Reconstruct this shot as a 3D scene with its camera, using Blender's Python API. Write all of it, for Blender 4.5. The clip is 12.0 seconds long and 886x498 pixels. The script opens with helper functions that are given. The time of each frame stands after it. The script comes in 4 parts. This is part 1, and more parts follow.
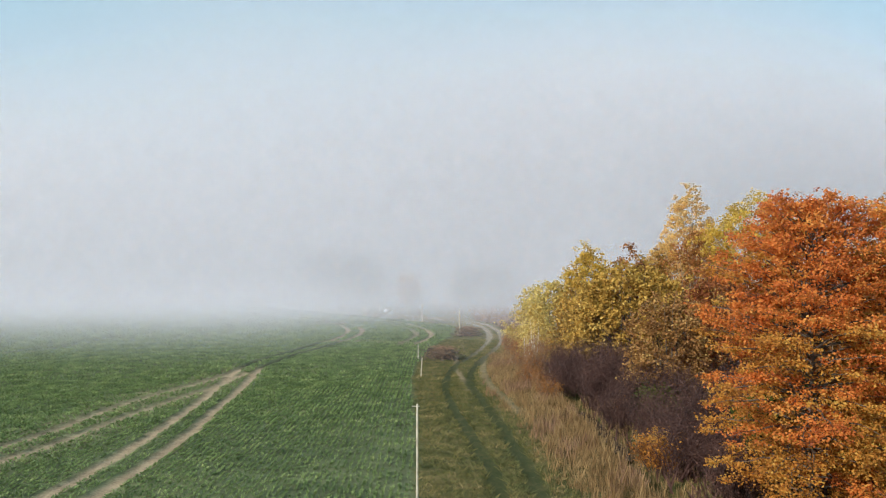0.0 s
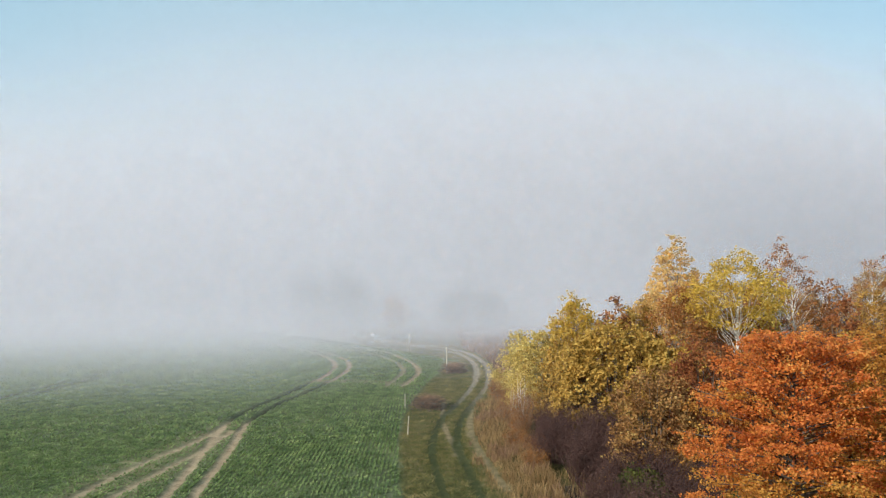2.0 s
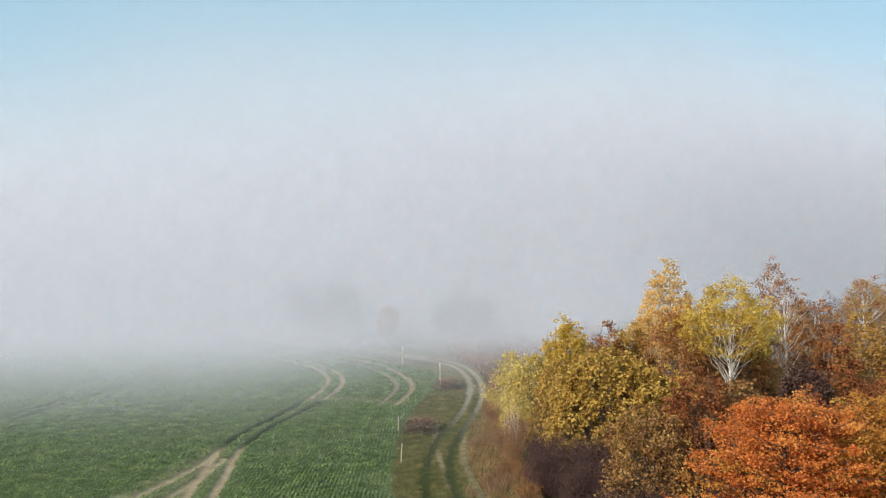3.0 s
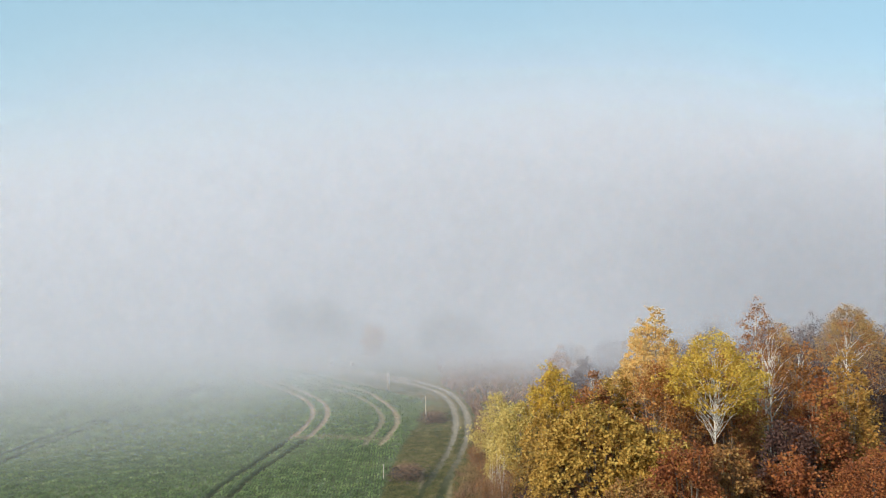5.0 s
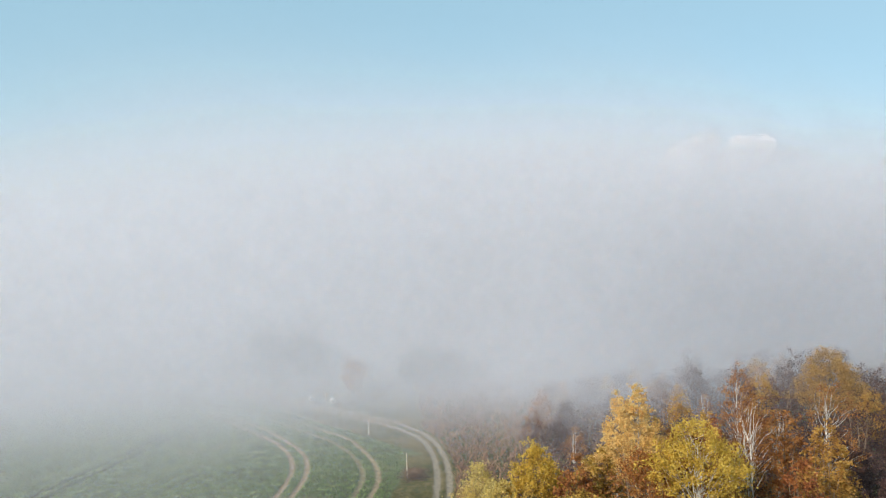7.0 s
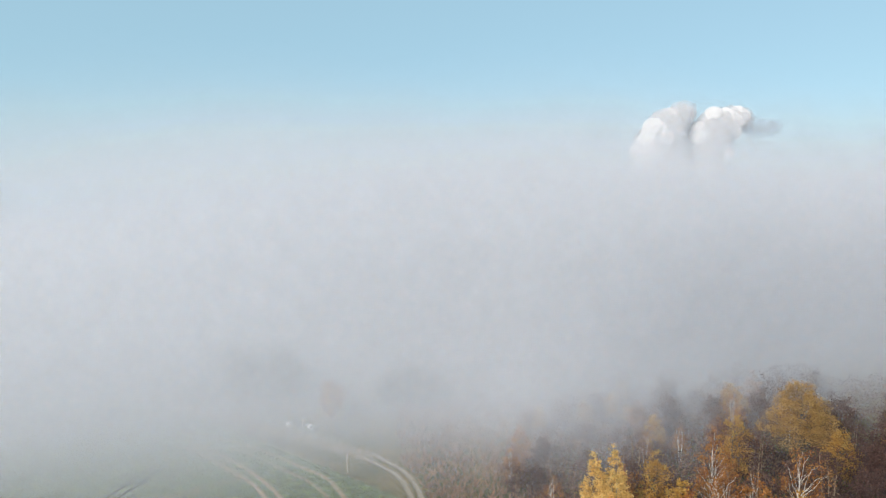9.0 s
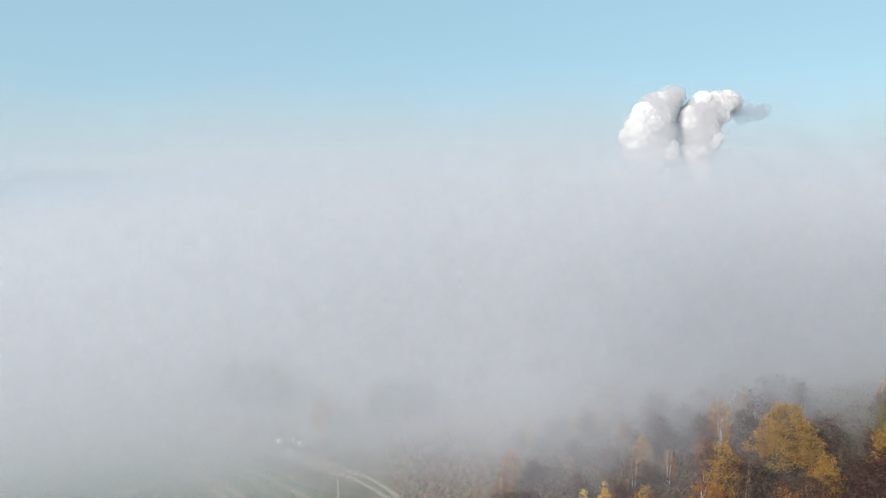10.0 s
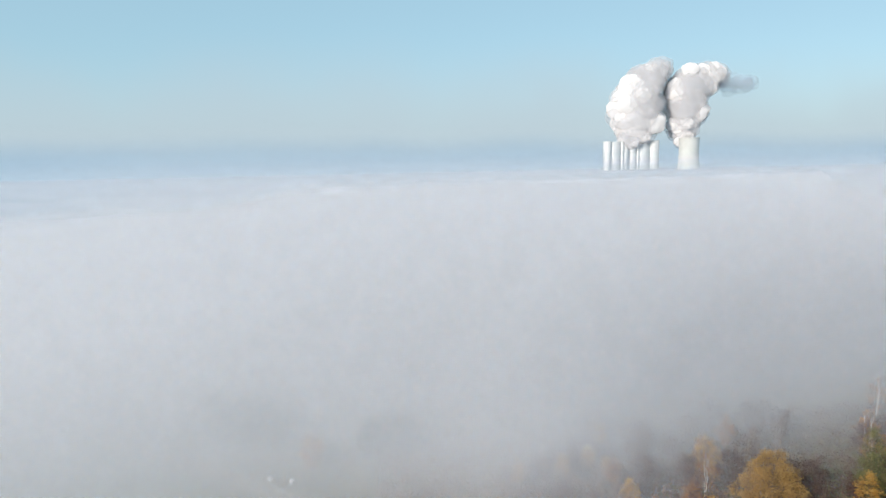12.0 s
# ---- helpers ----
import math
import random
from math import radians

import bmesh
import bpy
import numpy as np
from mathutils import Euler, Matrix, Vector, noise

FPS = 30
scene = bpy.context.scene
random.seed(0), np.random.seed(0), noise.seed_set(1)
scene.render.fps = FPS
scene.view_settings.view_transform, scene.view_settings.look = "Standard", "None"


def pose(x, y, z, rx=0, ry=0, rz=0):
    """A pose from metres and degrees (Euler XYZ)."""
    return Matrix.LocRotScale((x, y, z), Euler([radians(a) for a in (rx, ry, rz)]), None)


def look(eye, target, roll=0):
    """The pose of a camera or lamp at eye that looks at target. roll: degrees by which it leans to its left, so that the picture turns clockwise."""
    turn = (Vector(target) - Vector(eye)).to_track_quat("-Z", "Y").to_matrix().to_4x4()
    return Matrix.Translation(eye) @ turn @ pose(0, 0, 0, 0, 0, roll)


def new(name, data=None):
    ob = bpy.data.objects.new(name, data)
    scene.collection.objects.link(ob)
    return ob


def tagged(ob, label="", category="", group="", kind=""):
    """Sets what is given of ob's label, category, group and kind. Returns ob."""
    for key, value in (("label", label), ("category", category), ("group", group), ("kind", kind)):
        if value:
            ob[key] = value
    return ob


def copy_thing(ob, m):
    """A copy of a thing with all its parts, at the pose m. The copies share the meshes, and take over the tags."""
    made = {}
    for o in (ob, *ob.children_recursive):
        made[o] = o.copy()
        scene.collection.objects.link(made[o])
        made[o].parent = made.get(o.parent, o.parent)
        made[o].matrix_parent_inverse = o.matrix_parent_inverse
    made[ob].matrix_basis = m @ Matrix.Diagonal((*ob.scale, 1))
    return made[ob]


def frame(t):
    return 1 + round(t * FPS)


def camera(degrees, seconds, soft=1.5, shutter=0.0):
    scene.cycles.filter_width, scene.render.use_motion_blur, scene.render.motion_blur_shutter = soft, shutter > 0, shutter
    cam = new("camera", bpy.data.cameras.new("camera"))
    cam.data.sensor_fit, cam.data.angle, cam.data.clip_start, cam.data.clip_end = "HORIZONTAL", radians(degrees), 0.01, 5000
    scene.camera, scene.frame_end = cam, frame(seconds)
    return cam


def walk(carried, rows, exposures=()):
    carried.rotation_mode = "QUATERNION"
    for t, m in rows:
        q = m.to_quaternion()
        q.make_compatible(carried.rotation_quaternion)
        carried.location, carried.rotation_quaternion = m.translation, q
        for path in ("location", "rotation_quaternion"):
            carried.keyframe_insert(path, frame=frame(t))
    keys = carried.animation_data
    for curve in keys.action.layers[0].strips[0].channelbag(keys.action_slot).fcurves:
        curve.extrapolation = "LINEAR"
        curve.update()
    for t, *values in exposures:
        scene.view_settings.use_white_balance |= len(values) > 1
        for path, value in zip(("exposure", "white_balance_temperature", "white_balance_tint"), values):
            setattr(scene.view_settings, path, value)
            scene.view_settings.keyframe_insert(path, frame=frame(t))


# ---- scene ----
cam = camera(66.3, 12.0, soft=1.2)

# seconds, x, y, height, heading to the right, pitch upwards, roll
RISE = [
    (0.0, 0.00, 0.00, 10.00, 0.001, 1.417, -0.06),
    (0.5, 0.03, -0.08, 11.27, 0.258, 1.465, -0.09),
    (1.0, 0.06, -0.13, 12.67, 0.539, 1.428, -0.13),
    (1.5, 0.09, -0.15, 13.88, 0.782, 1.484, -0.17),
    (2.0, 0.12, -0.14, 15.29, 1.045, 1.395, -0.20),
    (2.5, 0.15, -0.11, 16.66, 1.322, 1.284, -0.24),
    (3.0, 0.18, -0.04, 18.15, 1.587, 1.042, -0.28),
    (5.0, 0.31, 0.53, 23.76, 2.777, 0.482, -0.43),
    (5.5, 0.34, 0.74, 25.31, 3.090, 0.505, -0.46),
    (6.0, 0.37, 0.98, 27.29, 3.411, 0.411, -0.50),
    (6.5, 0.40, 1.26, 29.47, 3.843, 0.319, -0.54),
    (7.0, 0.43, 1.56, 32.09, 4.389, 0.135, -0.57),
    (9.0, 0.54, 3.07, 44.08, 6.322, -2.569, -0.72),
    (9.5, 0.57, 3.52, 47.96, 6.752, -3.414, -0.76),
    (10.0, 0.60, 4.00, 51.40, 7.191, -4.081, -0.79),
    (10.5, 0.63, 4.51, 54.90, 7.603, -4.804, -0.83),
    (11.0, 0.66, 5.05, 58.47, 7.842, -5.440, -0.87),
    (11.5, 0.69, 5.62, 62.08, 8.072, -6.123, -0.90),
    (12.0, 0.72, 6.22, 66.09, 8.255, -6.703, -0.94),
]
walk(cam, [(t, pose(x, y, z, 90 + pitch, 0, -yaw) @ pose(0, 0, 0, 0, 0, roll)) for t, x, y, z, yaw, pitch, roll in RISE],
     exposures=[(0.0, 0.10), (5.0, 0.08), (7.0, 0.05), (9.5, -0.01), (12.0, -0.04)])

# ---- world and sun ----
SUN_FROM = Vector((-0.78, -0.62, 0.0)).normalized()
SUN_HEIGHT = radians(27)
world = bpy.data.worlds.new("sky")
scene.world = world
world.use_nodes = True
wn = world.node_tree.nodes
wl = world.node_tree.links
sky = wn.new("ShaderNodeTexSky")
sky.sky_type = "NISHITA"
sky.sun_disc = False
sky.sun_elevation = SUN_HEIGHT
sky.sun_rotation = math.atan2(SUN_FROM.x, SUN_FROM.y)
sky.altitude = 100
sky.air_density = 1.0
sky.dust_density = 0.6
sky.ozone_density = 1.0
wn["Background"].inputs["Strength"].default_value = 0.115
# thin high haze over the blue
haze = wn.new("ShaderNodeMix")
haze.data_type = "RGBA"
haze.inputs[0].default_value = 0.60
haze.inputs[7].default_value = (4.1, 6.7, 7.9, 1.0)
wl.new(sky.outputs[0], haze.inputs[6])
wl.new(haze.outputs[2], wn["Background"].inputs["Color"])

sun = new("sun", bpy.data.lights.new("sun", "SUN"))
sun.data.energy = 4.6
sun.data.angle = radians(1.2)
sun.data.color = (1.0, 0.92, 0.80)
toward = Vector((SUN_FROM.x * math.cos(SUN_HEIGHT), SUN_FROM.y * math.cos(SUN_HEIGHT), math.sin(SUN_HEIGHT)))
sun.matrix_world = look(toward * 50, (0, 0, 0))
scene.cycles.transparent_max_bounces = 60


# ---- materials ----
class Nodes:
    """A node material under construction."""

    def __init__(self, name):
        self.mat = bpy.data.materials.new(name)
        self.mat.use_nodes = True
        self.tree = self.mat.node_tree
        self.tree.nodes.clear()
        self.out = self.add("ShaderNodeOutputMaterial")

    def add(self, kind, **inputs):
        n = self.tree.nodes.new(kind)
        for key, value in inputs.items():
            self.set(n, key.replace("_", " "), value)
        return n

    def set(self, n, key, value):
        socket = n.inputs[int(key)] if key.isdigit() else n.inputs[key]
        if isinstance(value, bpy.types.NodeSocket):
            self.tree.links.new(value, socket)
        else:
            socket.default_value = value

    def math(self, op, a, b=0.0, c=0.0, clamp=False):
        n = self.tree.nodes.new("ShaderNodeMath")
        n.operation, n.use_clamp = op, clamp
        for i, v in enumerate((a, b, c)):
            self.set(n, str(i), v)
        return n.outputs[0]

    def smooth(self, value, low, high, to_low=0.0, to_high=1.0):
        n = self.tree.nodes.new("ShaderNodeMapRange")
        n.interpolation_type = "SMOOTHSTEP"
        for i, v in enumerate((value, low, high, to_low, to_high)):
            self.set(n, str(i), v)
        return n.outputs[0]

    def noise(self, scale, detail=4.0, rough=0.55, coords=None):
        n = self.add("ShaderNodeTexNoise", Scale=scale, Detail=detail, Roughness=rough)
        if coords is not None:
            self.tree.links.new(coords, n.inputs["Vector"])
        return n.outputs[0]

    def mix(self, factor, a, b):
        n = self.tree.nodes.new("ShaderNodeMix")
        n.data_type = "RGBA"
        for i, v in ((0, factor), (6, a), (7, b)):
            self.set(n, str(i), (*v, 1.0) if isinstance(v, tuple) and len(v) == 3 else v)
        return n.outputs[2]

    def ramp(self, factor, stops):
        n = self.tree.nodes.new("ShaderNodeValToRGB")
        e = n.color_ramp.elements
        while len(e) < len(stops):
            e.new(0.5)
        for k, (at, colour) in zip(e, stops):
            k.position, k.color = at, (*colour, 1.0)
        self.set(n, "0", factor)
        return n.outputs[0]

    def position(self):
        return self.add("ShaderNodeNewGeometry").outputs["Position"]

    def bump(self, height, strength=0.4, distance=0.05):
        return self.add("ShaderNodeBump", Height=height, Strength=strength, Distance=distance).outputs[0]

    def finish(self, shader):
        self.tree.links.new(shader, self.out.inputs["Surface"])
        return self.mat


def leaf_material(name, stops, through_light=0.35, patch=0.35):
    """Leaves: colour by leaf and by patch of the crown, partly lit through."""
    m = Nodes(name)
    rand = m.add("ShaderNodeNewGeometry").outputs["Random Per Island"]
    tree = m.add("ShaderNodeObjectInfo").outputs["Random"]
    pos = m.position()
    zone = m.noise(0.7, 1.0, 0.6, pos)
    f = m.math("ADD", m.math("MULTIPLY", rand, 0.5), m.math("MULTIPLY", m.math("SUBTRACT", zone, 0.5), 1.7 * patch + 0.8))
    f = m.math("ADD", f, 0.06)
    f = m.math("ADD", f, m.math("MULTIPLY", m.math("SUBTRACT", tree, 0.5), 0.18))
    f = m.math("ADD", f, 0.19, clamp=True)
    colour = m.ramp(f, stops)
    p = m.add("ShaderNodeBsdfPrincipled", Base_Color=colour, Roughness=0.62)
    p.inputs["Specular IOR Level"].default_value = 0.25
    t = m.add("ShaderNodeBsdfTranslucent", Color=colour)
    mixed = m.tree.nodes.new("ShaderNodeMixShader")
    mixed.inputs[0].default_value = through_light
    m.tree.links.new(p.outputs[0], mixed.inputs[1])
    m.tree.links.new(t.outputs[0], mixed.inputs[2])
    return m.finish(mixed.outputs[0])


def rough_material(name, stops, scale=3.0, fine=30.0, rough=0.85, bump=0.5):
    """A matt surface with variation at two scales."""
    m = Nodes(name)
    pos = m.position()
    f = m.math("ADD", m.math("MULTIPLY", m.noise(scale, 3.0, 0.5, pos), 0.6), m.math("MULTIPLY", m.noise(fine, 4.0, 0.6, pos), 0.4))
    colour = m.ramp(m.smooth(f, 0.32, 0.68), stops)
    p = m.add("ShaderNodeBsdfPrincipled", Base_Color=colour, Roughness=rough, Normal=m.bump(m.noise(fine, 4.0, 0.6, pos), bump, 0.02))
    return m.finish(p.outputs[0])


LEAF_ORANGE = leaf_material("golden-orange leaves", [(0.0, (0.180, 0.072, 0.024)), (0.3, (0.460, 0.190, 0.038)), (0.62, (0.630, 0.310, 0.058)), (0.85, (0.660, 0.390, 0.090)), (1.0, (0.500, 0.390, 0.095))], 0.45)
LEAF_RED = leaf_material("red-orange leaves", [(0.0, (0.250, 0.064, 0.026)), (0.35, (0.600, 0.170, 0.042)), (0.7, (0.740, 0.275, 0.062)), (1.0, (0.740, 0.390, 0.100))], 0.45)
LEAF_AMBER = leaf_material("amber leaves", [(0.0, (0.20, 0.090, 0.026)), (0.4, (0.43, 0.215, 0.050)), (0.8, (0.58, 0.345, 0.085)), (1.0, (0.46, 0.35, 0.11))])
LEAF_YELLOW = leaf_material("yellow leaves", [(0.0, (0.28, 0.17, 0.035)), (0.4, (0.56, 0.365, 0.058)), (0.8, (0.72, 0.50, 0.095)), (1.0, (0.64, 0.51, 0.17))], 0.42)
LEAF_RUSSET = leaf_material("russet red-brown leaves", [(0.0, (0.115, 0.038, 0.020)), (0.4, (0.275, 0.088, 0.034)), (0.8, (0.410, 0.155, 0.048)), (1.0, (0.470, 0.230, 0.075))])
LEAF_LARCH = leaf_material("golden needles", [(0.0, (0.52, 0.30, 0.10)), (0.4, (0.76, 0.49, 0.17)), (1.0, (0.86, 0.64, 0.29))], 0.45)
LEAF_OLIVE = leaf_material("olive-gold leaves", [(0.0, (0.110, 0.066, 0.020)), (0.35, (0.350, 0.208, 0.044)), (0.7, (0.590, 0.370, 0.082)), (1.0, (0.700, 0.500, 0.150))])
LEAF_RUST = leaf_material("rust-brown leaves", [(0.0, (0.120, 0.046, 0.022)), (0.4, (0.315, 0.122, 0.040)), (0.8, (0.475, 0.215, 0.062)), (1.0, (0.500, 0.300, 0.095))])
LEAF_BROWN = leaf_material("olive-brown leaves", [(0.0, (0.095, 0.050, 0.024)), (0.4, (0.265, 0.130, 0.048)), (0.8, (0.430, 0.230, 0.075)), (1.0, (0.520, 0.340, 0.115))])
LEAF_PALE = leaf_material("pale yellow willow leaves", [(0.0, (0.40, 0.30, 0.085)), (0.5, (0.70, 0.54, 0.175)), (1.0, (0.82, 0.69, 0.32))], 0.45)
LEAF_PLUM = leaf_material("dull plum-brown leaves", [(0.0, (0.055, 0.030, 0.028)), (0.5, (0.105, 0.055, 0.047)), (1.0, (0.185, 0.100, 0.074))])
LEAF_TAN = leaf_material("dull tan-gold leaves", [(0.0, (0.22, 0.12, 0.045)), (0.5, (0.44, 0.26, 0.085)), (1.0, (0.58, 0.38, 0.14))])
LEAF_GREEN = leaf_material("dull green leaves", [(0.0, (0.03, 0.05, 0.015)), (0.5, (0.07, 0.09, 0.02)), (1.0, (0.16, 0.16, 0.03))])
LEAF_PINE = leaf_material("olive-green pine needles", [(0.0, (0.06, 0.07, 0.03)), (0.5, (0.15, 0.15, 0.055)), (1.0, (0.30, 0.26, 0.10))], 0.2)
NEEDLE = leaf_material("dark conifer needles", [(0.0, (0.012, 0.03, 0.016)), (0.6, (0.03, 0.055, 0.025)), (1.0, (0.07, 0.09, 0.03))], 0.1)
CROP = leaf_material("crop leaves", [(0.0, (0.080, 0.120, 0.046)), (0.5, (0.170, 0.240, 0.088)), (0.85, (0.275, 0.355, 0.130)), (1.0, (0.42, 0.46, 0.20))], 0.3, 0.3)
GRASS = leaf_material("verge grass", [(0.0, (0.055, 0.070, 0.024)), (0.5, (0.130, 0.132, 0.042)), (0.82, (0.225, 0.185, 0.066)), (1.0, (0.38, 0.29, 0.13))], 0.3, 0.4)
STRAW = leaf_material("dry straw-coloured grass", [(0.0, (0.19, 0.115, 0.050)), (0.5, (0.335, 0.215, 0.098)), (1.0, (0.50, 0.36, 0.18))], 0.3, 0.3)
HEATH = leaf_material("dead rust-pink herbs", [(0.0, (0.15, 0.080, 0.052)), (0.5, (0.31, 0.180, 0.115)), (1.0, (0.45, 0.305, 0.19))], 0.25, 0.3)
BARK = rough_material("grey-brown bark", [(0.0, (0.05, 0.038, 0.028)), (1.0, (0.17, 0.13, 0.10))], 2.0, 25.0)
BARK_PALE = rough_material("pale grey bark", [(0.0, (0.20, 0.16, 0.12)), (1.0, (0.46, 0.40, 0.32))], 2.0, 25.0)
TWIG = rough_material("plum-brown twigs", [(0.0, (0.042, 0.022, 0.022)), (1.0, (0.13, 0.065, 0.055))], 1.0, 12.0)
TWIG_TAN = rough_material("tan twigs", [(0.0, (0.16, 0.10, 0.06)), (1.0, (0.38, 0.27, 0.17))], 1.0, 12.0)
POLE_WOOD = rough_material("weathered bleached wood", [(0.0, (0.34, 0.29, 0.22)), (1.0, (0.62, 0.56, 0.46))], 3.0, 40.0)


def birch_bark():
    m = Nodes("white birch bark")
    pos = m.position()
    squeeze = m.add("ShaderNodeVectorMath")
    squeeze.operation = "MULTIPLY"
    squeeze.inputs[1].default_value = (1.2, 1.2, 5.0)
    m.tree.links.new(pos, squeeze.inputs[0])
    scars = m.smooth(m.noise(1.6, 3.0, 0.6, squeeze.outputs[0]), 0.58, 0.66)
    base = m.ramp(m.noise(6.0, 3.0, 0.6, pos), [(0.3, (0.55, 0.49, 0.42)), (0.7, (0.82, 0.78, 0.72))])
    p = m.add("ShaderNodeBsdfPrincipled", Base_Color=m.mix(scars, base, (0.07, 0.055, 0.045)), Roughness=0.6)
    return m.finish(p.outputs[0])


BIRCH = birch_bark()


# ---- meshes from arrays ----
rng = np.random.default_rng(7)


def mesh_from(name, verts, faces, material):
    """One mesh from arrays; all faces have the same number of corners."""
    verts, faces = np.asarray(verts, np.float32), np.asarray(faces, np.int32)
    me = bpy.data.meshes.new(name)
    n, k = faces.shape
    me.vertices.add(len(verts))
    me.vertices.foreach_set("co", verts.ravel())
    me.loops.add(n * k)
    me.loops.foreach_set("vertex_index", faces.ravel())
    me.polygons.add(n)
    me.polygons.foreach_set("loop_start", np.arange(0, n * k, k, dtype=np.int32))
    me.polygons.foreach_set("loop_total", np.full(n, k, np.int32))
    me.update(calc_edges=True)
    me.materials.append(material)
    return me


def smooth_shade(me):
    me.polygons.foreach_set("use_smooth", np.ones(len(me.polygons), bool))
    return me


def part(name, me, parent, label=""):
    ob = new(name, me)
    ob.parent = parent
    if label:
        tagged(ob, label)
    return ob


def thing(name, x, y, z, label, category, group="", turn=0.0):
    ob = new(name)
    ob.matrix_world = pose(x, y, z, 0, 0, turn)
    return tagged(ob, label, category, group)


def tubes(paths, sides=5):
    """Tapered tubes along polylines: paths of (points, radii)."""
    verts, faces, base = [], [], 0
    ring = np.arange(sides) * 2 * np.pi / sides
    for pts, radii in paths:
        pts = np.asarray(pts, float)
        d = np.gradient(pts, axis=0)
        d /= np.linalg.norm(d, axis=1, keepdims=True) + 1e-9
        ref = np.where(np.abs(d[:, 2:3]) > 0.9, [[1.0, 0, 0]], [[0, 0, 1.0]])
        u = np.cross(d, ref)
        u /= np.linalg.norm(u, axis=1, keepdims=True) + 1e-9
        v = np.cross(d, u)
        r = np.asarray(radii, float)[:, None, None]
        rings = pts[:, None] + r * (np.cos(ring)[None, :, None] * u[:, None] + np.sin(ring)[None, :, None] * v[:, None])
        verts.append(rings.reshape(-1, 3))
        n = len(pts)
        a = np.arange(n - 1)[:, None] * sides + np.arange(sides)[None]
        b = np.arange(n - 1)[:, None] * sides + (np.arange(sides)[None] + 1) % sides
        faces.append(np.stack([a, b, b + sides, a + sides], -1).reshape(-1, 4) + base)
        base += n * sides
    return np.concatenate(verts), np.concatenate(faces)


def leaves(centres, length, width, droop=0.0, fold=0.15):
    """Small folded leaves, one four-cornered island each, turned at random."""
    n = len(centres)
    a = rng.normal(size=(n, 3))
    a[:, 2] = a[:, 2] * 0.6 - droop
    a /= np.linalg.norm(a, axis=1, keepdims=True)
    b = np.cross(a, rng.normal(size=(n, 3)))
    b /= np.linalg.norm(b, axis=1, keepdims=True) + 1e-9
    c = np.cross(a, b)
    size = rng.uniform(0.65, 1.3, (n, 1))
    a, b, c = a * length * size, b * width * size * 0.5, c * width * size * fold
    quad = np.stack([centres, centres + 0.5 * a + b + c, centres + a, centres + 0.5 * a - b + c], 1)
    return quad.reshape(-1, 3), np.arange(4 * n).reshape(n, 4)


def bend(a, b, sag, n=6):
    """Points of a bough from a to b that first rises and then leans."""
    t = np.linspace(0, 1, n)[:, None]
    p = a + (b - a) * t
    p[:, 2] += sag * np.sin(np.pi * t[:, 0])
    p[1:-1] += rng.normal(0, 0.03 * np.linalg.norm(b - a), (n - 2, 3))
    return p


PROFILES = {
    "dome": lambda h: np.sqrt(np.clip(1 - (h * 1.02) ** 2.2, 0, 1)),
    "egg": lambda h: np.clip(np.sin(np.pi * np.clip(0.12 + 0.88 * h, 0, 1)) ** 0.65, 0.05, 1),
    "cone": lambda h: np.clip(1.02 - h, 0.03, 1) ** 0.8,
    "column": lambda h: np.clip(1 - np.abs(2 * h - 0.9) ** 3, 0.08, 1),
    "vase": lambda h: np.clip(0.35 + 0.9 * h - 0.55 * h ** 4, 0.1, 1),
}


